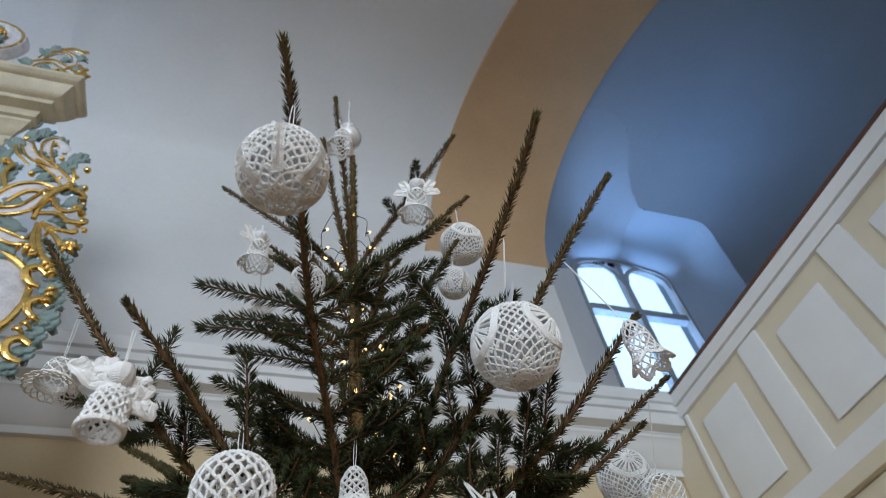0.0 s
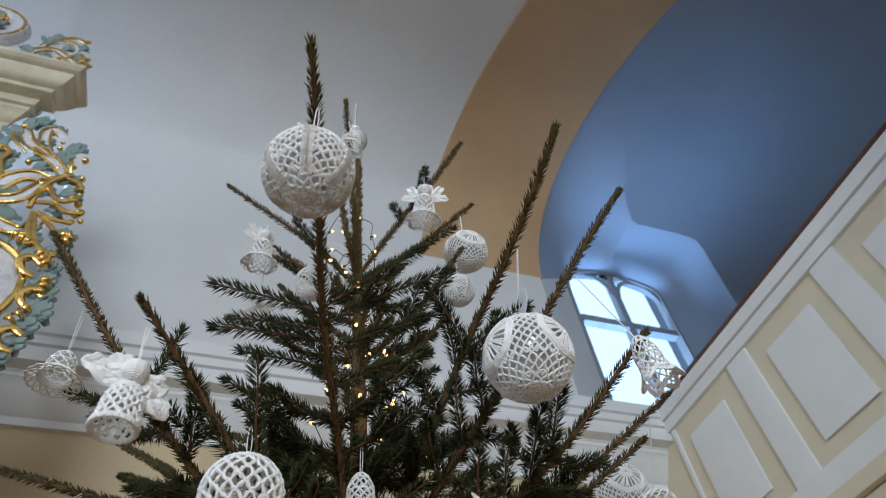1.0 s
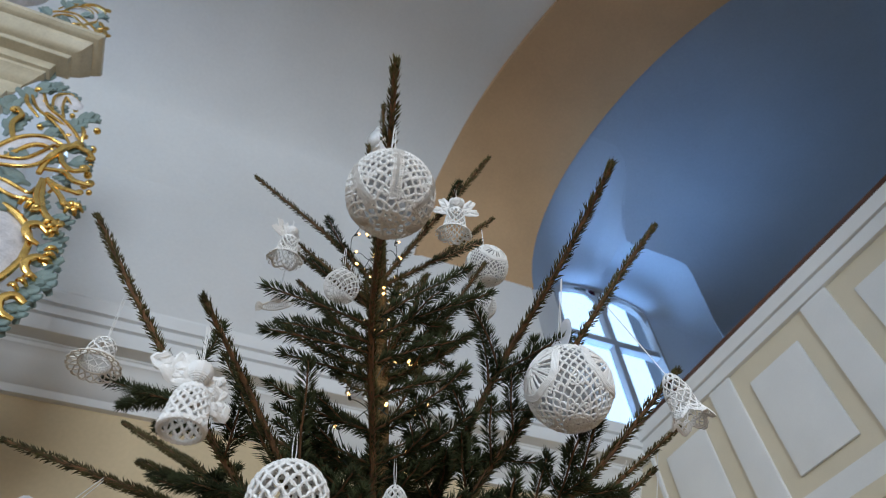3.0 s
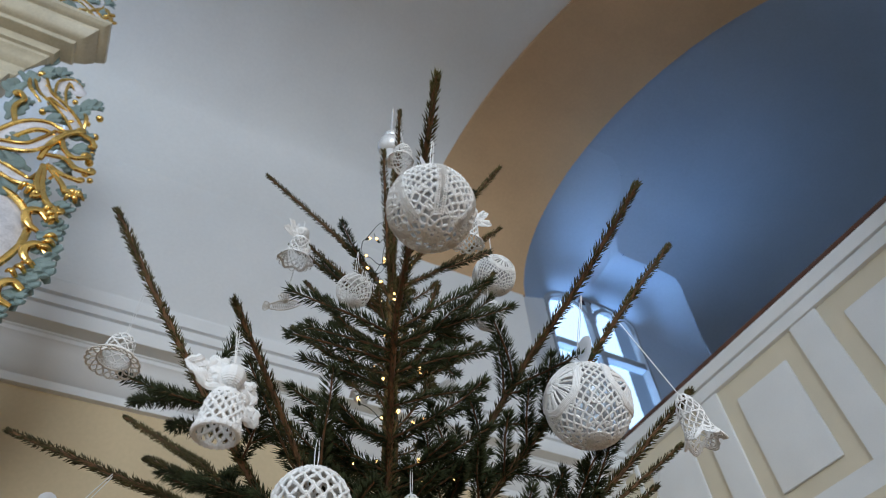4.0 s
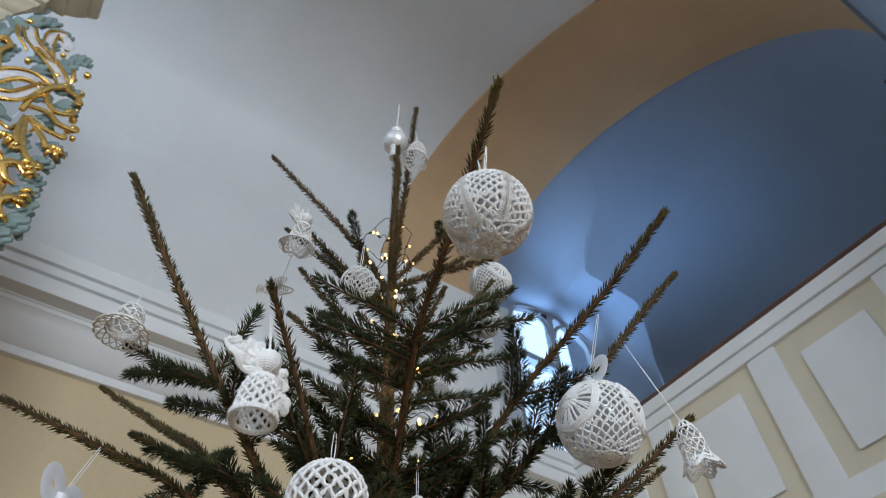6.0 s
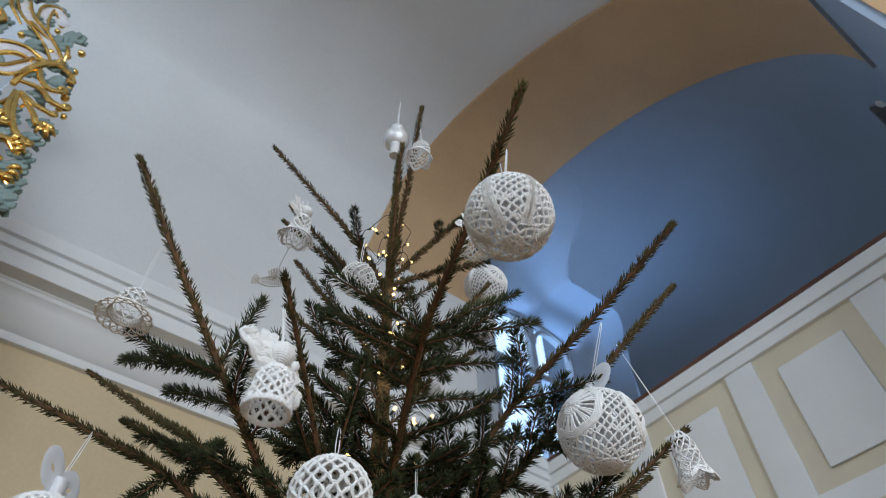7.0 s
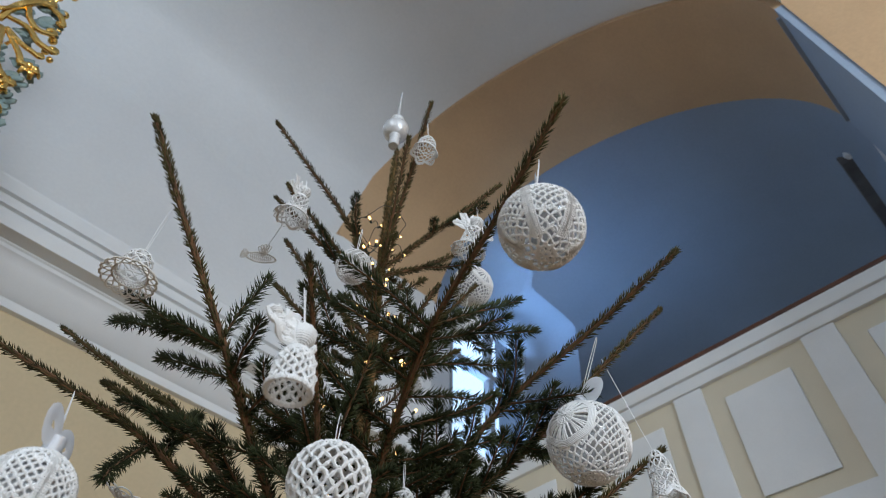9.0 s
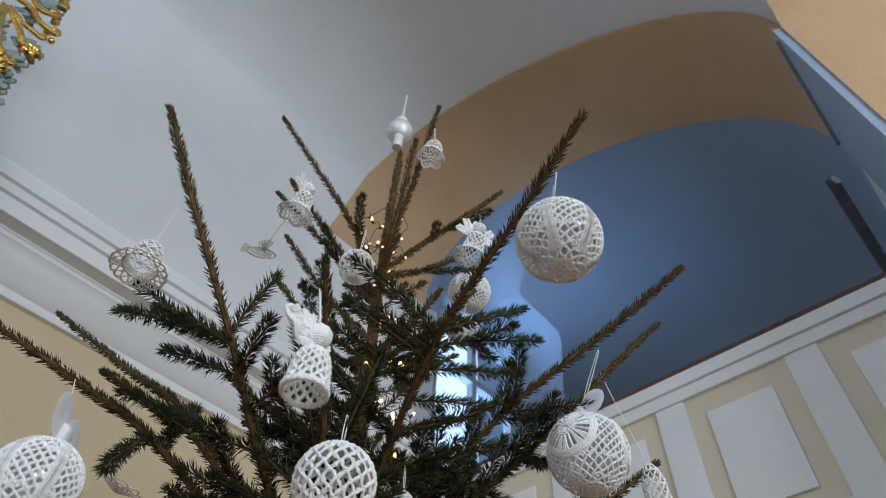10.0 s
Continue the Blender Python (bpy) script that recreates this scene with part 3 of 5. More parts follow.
def needles(pts, length, step, degrees, comb, pile, thick_r=0.00086, bare=0.0, r_twig=0.002):
    """Needles along a twig, at an angle to it. comb: 1 sets them in two ranks to the sides and above, 0 all round."""
    P = np.array([tuple(p) for p in pts])
    total = np.linalg.norm(np.diff(P, axis=0), axis=1).sum()
    n = max(14, int(total / step))
    u = (np.arange(n) + NRNG.random(n)) / n
    u = u[u >= bare]
    n = len(u)
    k = u * (len(P) - 1)
    i = np.minimum(k.astype(int), len(P) - 2)
    f = (k - i)[:, None]
    base = P[i] * (1 - f) + P[i + 1] * f
    d = unit(P[i + 1] - P[i])
    ref = np.where(np.abs(d[:, 2:3]) < 0.93, np.array([[0.0, 0.0, 1.0]]), np.array([[1.0, 0.0, 0.0]]))
    s = unit(np.cross(d, ref))
    o = np.cross(s, d)
    ranks = np.where(NRNG.random(n) < 0.5, 0.0, np.pi)
    ranks = ranks + np.where(ranks > 1, -1, 1) * NRNG.normal(0.10, 0.55, n)
    a = np.where(NRNG.random(n) < comb, ranks, NRNG.random(n) * 2 * np.pi)
    out = s * np.cos(a)[:, None] + o * np.sin(a)[:, None]
    # the outermost needles close up over the bud
    lean = np.radians(degrees + NRNG.normal(0, 6, n)) * np.where(u > 0.9, 1 - 4.5 * (u - 0.9), 1.0)
    w = unit(d * np.cos(lean)[:, None] + out * np.sin(lean)[:, None])
    ln = (length * NRNG.uniform(0.78, 1.08, n) * np.minimum(1.0, 0.6 + 4 * u) * np.where(u > 0.92, 0.85, 1.0))[:, None]
    base = base + out * r_twig * 0.6
    tip = base + w * ln + d * (0.10 * ln)
    q = unit(np.cross(w, out + 0.01))
    r = (thick_r * NRNG.uniform(0.85, 1.15, n))[:, None]
    pile.add(base, q * r, unit(np.cross(w, q)) * r * 0.87, tip)


def bud_tip(pts, r1, length, wood, pile, crown):
    """Buds and a tuft of needles at a tip; crown: side buds in a ring below it."""
    d = (pts[-1] - pts[-2]).normalized()
    s = d.orthogonal().normalized()
    wood.add(tube([pts[-1], pts[-1] + d * 0.003, pts[-1] + d * 0.007], lambda t: r1 * (1.0 - 0.8 * t), 6))
    for k in range(crown):
        a = 2 * math.pi * k / max(1, crown) + 0.4
        o = s * math.cos(a) + d.cross(s) * math.sin(a)
        b = pts[-1] - d * rng.uniform(0.010, 0.022)
        wood.add(tube([b, b + (o + d * 0.8) * 0.004, b + (o * 0.9 + d * 1.4) * 0.0058], lambda t: 0.0022 * (1.2 - t), 6))
    for k in range(70 if crown else 16):
        a = 2.4 * k
        o = ((s * math.cos(a) + d.cross(s) * math.sin(a)) * rng.uniform(0.2, 0.9) + d).normalized() * length * rng.uniform(0.6, 0.95)
        b = pts[-1] - d * rng.uniform(-0.003, 0.020 if crown else 0.006)
        q = o.orthogonal().normalized() * 0.00085
        pile.add(*(np.array([tuple(v)]) for v in (b, q, o.normalized().cross(q), b + o)))


def twig(points, r0, r1, length, step, degrees, comb, wood, pile, bare=0.0, n=14, crown=0):
    pts = spline(points, n)
    wob = rng.random() * 6
    pts = [p + Vector((0.0016 * math.sin(wob + 9 * i / n), 0.0016 * math.cos(wob + 7 * i / n), 0)) * (i / n) for i, p in enumerate(pts)]
    wood.add(tube(pts, lambda t: r0 + (r1 - r0) * t, 6))
    needles(pts, length, step, degrees, comb, pile, 0.00105 if crown else 0.00088, bare, (r0 + r1) / 2)
    bud_tip(pts, r1, length, wood, pile, crown)
    return pts


def at_along(pts, u):
    k = u * (len(pts) - 1)
    i = min(int(k), len(pts) - 2)
    return pts[i].lerp(pts[i + 1], k - i), (pts[i + 1] - pts[i]).normalized()


def fishbone(sub, span, length, step, wood, green, pairs=2):
    """Short side twigs in pairs, pointing forward, along a lateral."""
    for k in range(pairs):
        for sg in (-1, 1):
            if rng.random() < 0.3:
                continue
            bb, dd = at_along(sub, 0.30 + 0.27 * k + rng.uniform(-0.06, 0.06))
            sd = dd.cross(Vector((0, 0, 1))).normalized() * sg
            way = (dd + sd * rng.uniform(0.55, 0.85) + Vector((0, 0, rng.uniform(-0.15, 0.1)))).normalized()
            reach = span * (0.36 - 0.10 * k) * rng.uniform(0.8, 1.15)
            twig([bb, bb + way * reach * 0.5 + sd * reach * 0.04, bb + way * reach], 0.0014, 0.0009, length * 0.92, step, 54, 0.6, wood, green, 0, 7)


def branch(points, r0=0.0048, length=0.0205, step=0.00046, tips=(), node=0.5, density=0.0, size=0.17, bare=0.0, first=0.2, gap=0.058, thick=0.0029, shoot=0.0142, lean=42):
    """A branch: its leading shoot with short needles all round, and side twigs combed flat. tips: side twigs as (place along it, tip).
    Below the node more side twigs stand in pairs. shoot: the needles' length on the leading shoot."""
    wood, green, young = Pile(), Needles(), Needles()
    pts = twig([local(p) for p in points], r0, thick, shoot, step * 1.45, lean, 0.0, wood, young, bare, 24, 4)
    total = sum((pts[i + 1] - pts[i]).length for i in range(len(pts) - 1))
    if density or len(tips) > 3:
        # older wood below the node keeps longer needles
        needles(pts[: max(3, int(24 * node * 0.95))], length * 0.85, step * 1.3, 58, 0.5, green, r_twig=r0)
    for u, tip in tips:
        b, d = at_along(pts, u)
        t = local(tip)
        span = (t - b).length
        m = b.lerp(t, 0.5) + Vector((0, 0, -0.04 * span)) + d * 0.05 * span
        sub = twig([b, m, t], 0.0020, 0.0012, length, step, 54, 0.6, wood, green)
        if span > 0.19:
            fishbone(sub, span, length, step, wood, green, 1)
    u = first
    while density and u < node:
        b, d = at_along(pts, u)
        reach = min(size, 0.62 * total * (1.05 - u)) * rng.uniform(0.88, 1.08)
        for sg in (-1, 1):
            if rng.random() > density:
                continue
            sd = d.cross(Vector((0, 0, 1))).normalized() * sg
            sd = (sd + Vector((0, 0, rng.uniform(-0.12, 0.12)))).normalized()
            way = (d * rng.uniform(0.5, 0.75) + sd).normalized()
            t = b + way * reach
            m = b + way * reach * 0.5 + sd * reach * 0.05 + Vector((0, 0, -0.03 * reach))
            sub = twig([b, m, t], 0.0019, 0.0011, length, step, 54, 0.6, wood, green, 0, 10)
            if reach > 0.11:
                fishbone(sub, reach, length, step, wood, green, 2 if reach > 0.16 else 1)
        u += gap / max(0.2, total) * rng.uniform(0.9, 1.12)
    ob = part("branch", wood.bm(), TWIG, tree)
    green.make("needles", NEEDLE, ob)
    young.make("shoot_needles", NEEDLE_TIP, ob)
    return ob


# the leader's own short needles, then the upright shoots of the crown
branch([axis(2.52), axis(2.9), axis(3.22)], r0=0.0088, thick=0.0050, shoot=0.015)
branch([axis(2.74), (0.112, 0.80, 2.86), (0.062, 0.669, 3.052)], length=0.018, shoot=0.0150, lean=46)
branch([axis(2.66), (0.10, 0.82, 2.77), (0.045, 0.719, 2.925)], length=0.018, shoot=0.0150, lean=46)
branch([axis(2.70), (0.27, 0.83, 2.90), (0.393, 0.735, 3.119)], tips=((0.5, (0.252, 0.671, 2.814)), (0.40, (0.21, 0.80, 2.84))), length=0.018, shoot=0.0150, lean=46)
branch([axis(2.68), (0.30, 0.90, 2.83), (0.467, 0.881, 3.057)], tips=((0.4, (0.36, 0.80, 2.80)),), length=0.018, shoot=0.0150, lean=46)
branch([axis(2.66), (0.03, 0.92, 2.80), (-0.183, 0.972, 3.035)], tips=((0.33, (-0.005, 0.812, 2.727)),), length=0.018, shoot=0.0145, lean=44)
branch([axis(2.60), (0.04, 0.96, 2.74), (-0.083, 1.021, 2.908)], length=0.018, shoot=0.0150, lean=46)
branch([axis(2.58), (0.05, 1.0, 2.76), (-0.066, 1.132, 2.989)], tips=((0.4, (-0.01, 0.93, 2.72)),), length=0.018, shoot=0.0150, lean=46)
branch([axis(2.48), (0.08, 1.0, 2.62), (-0.006, 1.111, 2.837)], tips=((0.5, (0.08, 1.13, 2.74)), (0.45, (0.02, 0.96, 2.64))), length=0.018, shoot=0.0150, lean=46)
branch([axis(2.42), (0.27, 0.88, 2.56), (0.389, 0.836, 2.765)], tips=((0.42, (0.32, 0.76, 2.58)), (0.45, (0.33, 0.96, 2.64)), (0.3, (0.25, 0.76, 2.52))))
branch([axis(2.62), (0.22, 1.03, 2.74), (0.29, 1.16, 2.93)], tips=((0.5, (0.20, 1.12, 2.84)),))
# short shoots straight from the stem between the whorls
for k in range(30):
    b = axis(2.08 + 0.021 * k)
    d = Vector((math.cos(2.4 * k), math.sin(2.4 * k), 0))
    ln = 0.055 + 0.05 * rng.random()
    branch([b, b + d * ln * 0.6 + Vector((0, 0, ln * 0.35)), b + d * ln + Vector((0, 0, ln * 0.8))], r0=0.0024, thick=0.0014, shoot=0.017, lean=52, step=0.0006)
# the second whorl, dense behind and beside the trunk
for z, deg, ln, rise in ((2.46, 28, 0.22, 0.8), (2.44, 78, 0.24, 0.8), (2.43, 150, 0.22, 0.7), (2.44, 285, 0.15, 0.8), (2.40, 335, 0.18, 0.6)):
    b = axis(z)
    d = Vector((math.cos(radians(deg)), math.sin(radians(deg)), 0))
    branch([b, b + d * ln * 0.55 + Vector((0, 0, ln * rise * 0.4)), b + d * ln + Vector((0, 0, ln * rise))], r0=0.004, node=0.6, size=0.085, density=0.9, first=0.3, gap=0.05)
# the long shoot towards the room, with flat fans of laterals at its node and below
branch([axis(1.97), (0.105, 0.765, 2.12), (0.043, 0.603, 2.228), (0.002, 0.44, 2.29), (-0.042, 0.282, 2.35)], r0=0.0062, thick=0.0034, length=0.0185, density=0.95, first=0.13, node=0.36, size=0.16, gap=0.045,
       tips=((0.50, (-0.104, 0.620, 2.271)), (0.47, (-0.075, 0.655, 2.245)), (0.45, (-0.092, 0.639, 2.210)), (0.40, (-0.053, 0.712, 2.240)), (0.30, (-0.015, 0.776, 2.230)),
             (0.22, (0.009, 0.785, 2.156)), (0.51, (0.178, 0.549, 2.347)), (0.48, (0.208, 0.548, 2.302)), (0.43, (0.196, 0.600, 2.256)), (0.37, (0.200, 0.640, 2.215)),
             (0.30, (0.237, 0.706, 2.250)), (0.22, (0.235, 0.700, 2.150)), (0.16, (0.03, 0.74, 2.08))))
branch([axis(1.97), (0.225, 0.80, 2.13), (0.276, 0.664, 2.266), (0.305, 0.50, 2.34), (0.32, 0.332, 2.409)], r0=0.0062, thick=0.0034,
       tips=((0.50, (0.186, 0.566, 2.283)), (0.49, (0.315, 0.529, 2.232)), (0.47, (0.345, 0.590, 2.250)), (0.46, (0.225, 0.62, 2.30)), (0.40, (0.36, 0.66, 2.21)),
             (0.36, (0.19, 0.66, 2.20)), (0.30, (0.355, 0.72, 2.15)), (0.24, (0.19, 0.70, 2.12)), (0.18, (0.33, 0.75, 2.08))), density=0.8, first=0.15, node=0.36, size=0.13, gap=0.05)
branch([axis(1.96), (0.27, 0.76, 2.12), (0.36, 0.66, 2.25), (0.454, 0.565, 2.40), (0.548, 0.475, 2.541)], r0=0.0062, thick=0.0034, node=0.5, density=0.9, size=0.12, first=0.22)
branch([axis(1.82), (0.30, 0.77, 2.01), (0.41, 0.66, 2.11), (0.521, 0.541, 2.233)], r0=0.006, node=0.6, density=0.9, size=0.13, first=0.25)
branch([axis(1.88), (0.45, 0.86, 2.11), (0.763, 0.791, 2.354)], r0=0.006, node=0.48, density=0.9, size=0.15)
branch([axis(1.84), (0.42, 0.88, 2.06), (0.692, 0.826, 2.267)], r0=0.006, node=0.5, density=0.9, size=0.15)
branch([axis(1.86), (0.05, 0.80, 1.99), (-0.035, 0.715, 2.075), (-0.174, 0.575, 2.176)], r0=0.006, node=0.52, size=0.11, density=0.8, first=0.25, tips=((0.5, (-0.129, 0.688, 2.186)), (0.5, (-0.03, 0.63, 2.16))))
branch([axis(1.92), (-0.04, 0.83, 2.07), (-0.168, 0.785, 2.19), (-0.30, 0.787, 2.37), (-0.40, 0.784, 2.508)], r0=0.0062, thick=0.0034, node=0.38, size=0.13,
       density=0.6, tips=((0.49, (-0.272, 0.99, 2.292)), (0.50, (-0.146, 0.756, 2.303)), (0.48, (-0.229, 0.80, 2.190)), (0.48, (-0.24, 0.90, 2.26)), (0.43, (-0.161, 0.69, 2.16)),
                          (0.42, (-0.20, 0.92, 2.22))))
branch([axis(1.92), (-0.112, 1.0, 2.129), (-0.261, 1.061, 2.203), (-0.464, 1.22, 2.331)], r0=0.006, thick=0.0034, tips=((0.38, (-0.197, 0.92, 2.03)), (0.34, (-0.07, 1.09, 2.24)), (0.22, (-0.12, 0.90, 2.03))))
branch([axis(1.97), (-0.095, 0.985, 2.184), (-0.168, 1.15, 2.321), (-0.302, 1.38, 2.516)], r0=0.005, tips=((0.36, (-0.19, 1.06, 2.22)), (0.34, (-0.05, 1.12, 2.30)), (0.2, (-0.10, 0.88, 2.13))))
branch([axis(1.95), (-0.075, 0.975, 2.15), (-0.16, 1.04, 2.214), (-0.219, 1.105, 2.266)], r0=0.005, tips=((0.4, (-0.17, 0.93, 2.14)),))
# rear and lower branches of the third whorl
for z, deg, ln, rise in ((2.05, 35, 0.36, 0.5), (2.00, 85, 0.38, 0.5), (2.03, 120, 0.30, 0.45), (2.02, 355, 0.36, 0.35), (1.92, 160, 0.32, 0.25),
                         (1.88, 212, 0.30, 0.10), (1.86, 325, 0.36, 0.12), (1.88, 15, 0.44, 0.3), (1.88, 268, 0.20, 0.05), (1.90, 240, 0.24, 0.10), (1.90, 300, 0.24, 0.10),
                         (2.22, 25, 0.26, 0.45), (2.20, 70, 0.28, 0.45), (2.23, 110, 0.27, 0.45), (2.21, 155, 0.24, 0.40), (1.97, 300, 0.22, 0.2), (1.96, 330, 0.30, 0.2), (1.96, 200, 0.24, 0.2)):
    b = axis(z)
    d = Vector((math.cos(radians(deg)), math.sin(radians(deg)), 0))
    branch([b, b + d * ln * 0.5 + Vector((0, 0, ln * rise * 0.4)), b + d * ln + Vector((0, 0, ln * rise))], r0=0.0045, node=0.75, size=0.12, density=0.9, first=0.28)


# the broad lower boughs
for k in range(20):
    z = 1.60 - 0.055 * k
    d = Vector((math.cos(2.4 * k), math.sin(2.4 * k), 0))
    ln = 0.34 + 0.012 * k
    b = axis(z)
    branch([b, b + d * ln * 0.5 + Vector((0, 0, 0.04)), b + d * ln + Vector((0, 0, 0.06))], r0=0.007, node=0.8, size=0.16, density=0.9, first=0.25, gap=0.075, step=0.0016)


# ---- fairy lights wound up the trunk and into the crown ----
lights = thing("fairy_lights", pose(TX, TY, 0), "dark green fairy light string with small warm white bulbs", "fairy lights")
wire_pts, bulbs = [], []
for i in range(520):
    z = 1.9 + 1.01 * i / 519
    a = i * 0.115 + 0.6 * math.sin(i * 0.13)
    r = 0.032 + 0.014 * math.sin(i * 0.37) + 0.012 * math.sin(i * 0.117 + 2) + (0.055 * min(1.0, max(0.0, z - 2.66) / 0.12) * (0.5 + 0.5 * math.sin(i * 0.23)) if z > 2.6 else 0.08 * (2.6 - z) / 0.7)
    p = local(axis(z)) + Vector((r * math.cos(a), r * math.sin(a), 0.012 * math.sin(i * 0.9)))
    wire_pts.append(p)
    if i % 7 == 3:
        bulbs.append(p)
part("cable", Pile().add(tube(spline(wire_pts[::2], 700), 0.0009, 5)).bm(), WIRE, lights)
bulb_mesh = None
for p in bulbs:
    d = Vector((rng.uniform(-1, 1), rng.uniform(-1, 1), rng.uniform(0.2, 1))).normalized()
    m = d.to_track_quat("Z", "Y").to_matrix().to_4x4()
    if bulb_mesh is None:
        pl = Pile().add(lathe([(0.0, 0.0175), (0.0018, 0.017), (0.0027, 0.0150), (0.0028, 0.011), (0.0022, 0.010), (0.0, 0.0099)], 8))
        bulb_mesh = finish(pl.bm(), "bulb", BULB)
        socket_mesh = finish(Pile().add(lathe([(0.0, 0.0), (0.0022, 0.0), (0.0026, 0.004), (0.0022, 0.0105), (0.0, 0.0105)], 8)).bm(), "socket", WIRE)
    for nm, me in (("bulb", bulb_mesh), ("socket", socket_mesh)):
        ob = new(nm, me)
        ob.parent = lights
        ob.matrix_local = Matrix.Translation(p) @ m


# ---- crocheted ornaments ----
def thread(pile, pts, r, knots=0.0, sides=5, phase=0.0):
    """A yarn along points; knots: how strongly its stitches swell."""
    n = len(pts)
    pile.add(tube(pts, lambda t: r * (1 + knots * math.sin(phase + t * n * 2.1)), sides, cap=False))


def ball_at(r, squash=1.0):
    def surf(u, a, out=0.0):
        th = math.pi * u
        q = r + out
        return Vector((q * math.sin(th) * math.cos(a), q * math.sin(th) * math.sin(a), -q * math.cos(th) * squash))
    return surf


def bell_at(profile):
    """A surface of revolution through (radius, z) pairs, u from crown to rim."""
    def surf(u, a, out=0.0):
        k = max(0.0, min(0.9999, u)) * (len(profile) - 1)
        i = int(k)
        f = k - i
        r = profile[i][0] * (1 - f) + profile[i + 1][0] * f + out
        z = profile[i][1] * (1 - f) + profile[i + 1][1] * f
        return Vector((r * math.cos(a), r * math.sin(a), z))
    return surf


def ring_of(pile, surf, u, r, n=72, wave=0.0, lobes=0, out=0.0, knots=0.25):
    pts = [surf(u + wave * math.sin(lobes * 2 * math.pi * i / n), 2 * math.pi * i / n, out) for i in range(n + 1)]
    thread(pile, pts, r, knots)


def lattice(pile, surf, count, turns, u0, u1, r, steps=26, knots=0.25):
    """Two families of crossing spirals: a net of lozenges."""
    for sg in (-1, 1):
        for k in range(count):
            a0 = 2 * math.pi * k / count
            pts = [surf(u0 + (u1 - u0) * i / steps, a0 + sg * turns * 2 * math.pi * i / steps, 0.0006 * sg + 0.0004 * math.sin(i * 2.0 + k)) for i in range(steps + 1)]
            thread(pile, pts, r, knots, phase=k)


def honeycomb(pile, surf, count, rows, u0, u1, r, knots=0.34, skip=None):
    """A net: waved rows that touch crest to trough. skip(u, a) leaves a place open."""
    du = (u1 - u0) / rows
    for j in range(rows + 1):
        n, pts = count * 8, []
        for i in range(n + 1):
            a = 2 * math.pi * i / n
            u = u0 + du * (j + (0.46 if j % 2 else -0.46) * math.cos(2 * math.pi * i / 8) + 0.10 * math.sin(1.7 * i + 2.3 * j))
            a += 0.10 * math.sin(0.9 * i + 4.1 * j) / count if 0 < i < n else 0.0
            if skip and skip(u, a):
                if len(pts) > 2:
                    thread(pile, pts, r, knots, phase=j)
                pts = []
            else:
                pts.append(surf(u, a))
        if len(pts) > 2:
            thread(pile, pts, r, knots, phase=j)


def spokes(pile, surf, count, u0, u1, r, steps=8, lean=0.0, knots=0.15):
    for k in range(count):
        a = 2 * math.pi * k / count
        thread(pile, [surf(u0 + (u1 - u0) * i / steps, a + lean * math.sin(math.pi * i / steps)) for i in range(steps + 1)], r, knots)


def ribs(pile, surf, count, u0, u1, width, r, a_off=0.0):
    """Dense bands from pole to pole: close zigzag stitches."""
    for k in range(count):
        a0 = 2 * math.pi * k / count + a_off
        n = 88
        pts = [surf(u0 + (u1 - u0) * i / n, a0 + width * (1 if i % 2 else -1) / max(0.35, math.sin(math.pi * (u0 + (u1 - u0) * i / n))), 0.0006) for i in range(n + 1)]
        thread(pile, pts, r, 0.0)
        for e in (-1, 1):
            thread(pile, [surf(u0 + (u1 - u0) * i / 24, a0 + e * width / max(0.35, math.sin(math.pi * (u0 + (u1 - u0) * i / 24)))) for i in range(25)], r, 0.3)


def loop_thread(parent, top, hang, gap=0.003, r=0.0007, label="white cotton hanging loop"):
    """Two strands from an ornament's top to the twig it hangs on."""
    pl = Pile()
    t, h = Vector(top), Vector(hang)
    side = (h - t).cross(Vector((0.3, -1, 0))).normalized() * gap
    for s in (-1, 1):
        thread(pl, spline([t + side * s * 0.4, t.lerp(h, 0.5) + side * s, h + side * s * 0.6, h + Vector((0, 0, 0.004))], 10), r, 0.15)
    part("hanging_loop", pl.bm(), YARN, parent, label)


def cap_and_bow(parent, r, angle, bow=1.0):
    """A ball's cap and, where bow is not 0, a satin bow of that size."""
    cap = Pile().add(lathe([(0.0, r + 0.021), (0.0085, r + 0.0207), (0.0102, r + 0.0188), (0.0104, r - 0.001), (0.0108, r - 0.002), (0.0108, r - 0.004), (0.0, r - 0.004)], 20))
    part("cap", cap.bm(), SILVER, parent, "pearl white plastic cap")
    if bow:
        pl = Pile()
        ca, sa = math.cos(angle), math.sin(angle)
        for s in (-1, 1):
            pts = [Vector((s * x * ca * bow, s * x * sa * bow, r + 0.014 + (z - 0.014) * bow)) for x, z in ((0.0, 0.014), (0.010, 0.027), (0.026, 0.034), (0.038, 0.025), (0.027, 0.010), (0.0, 0.014))]
            pl.add(tube(spline(pts, 16), 0.0092 * bow, 8, 0.10, up=(-sa, ca, 0)))
        part("bow", pl.bm(), RIBBON, parent, "white satin bow")


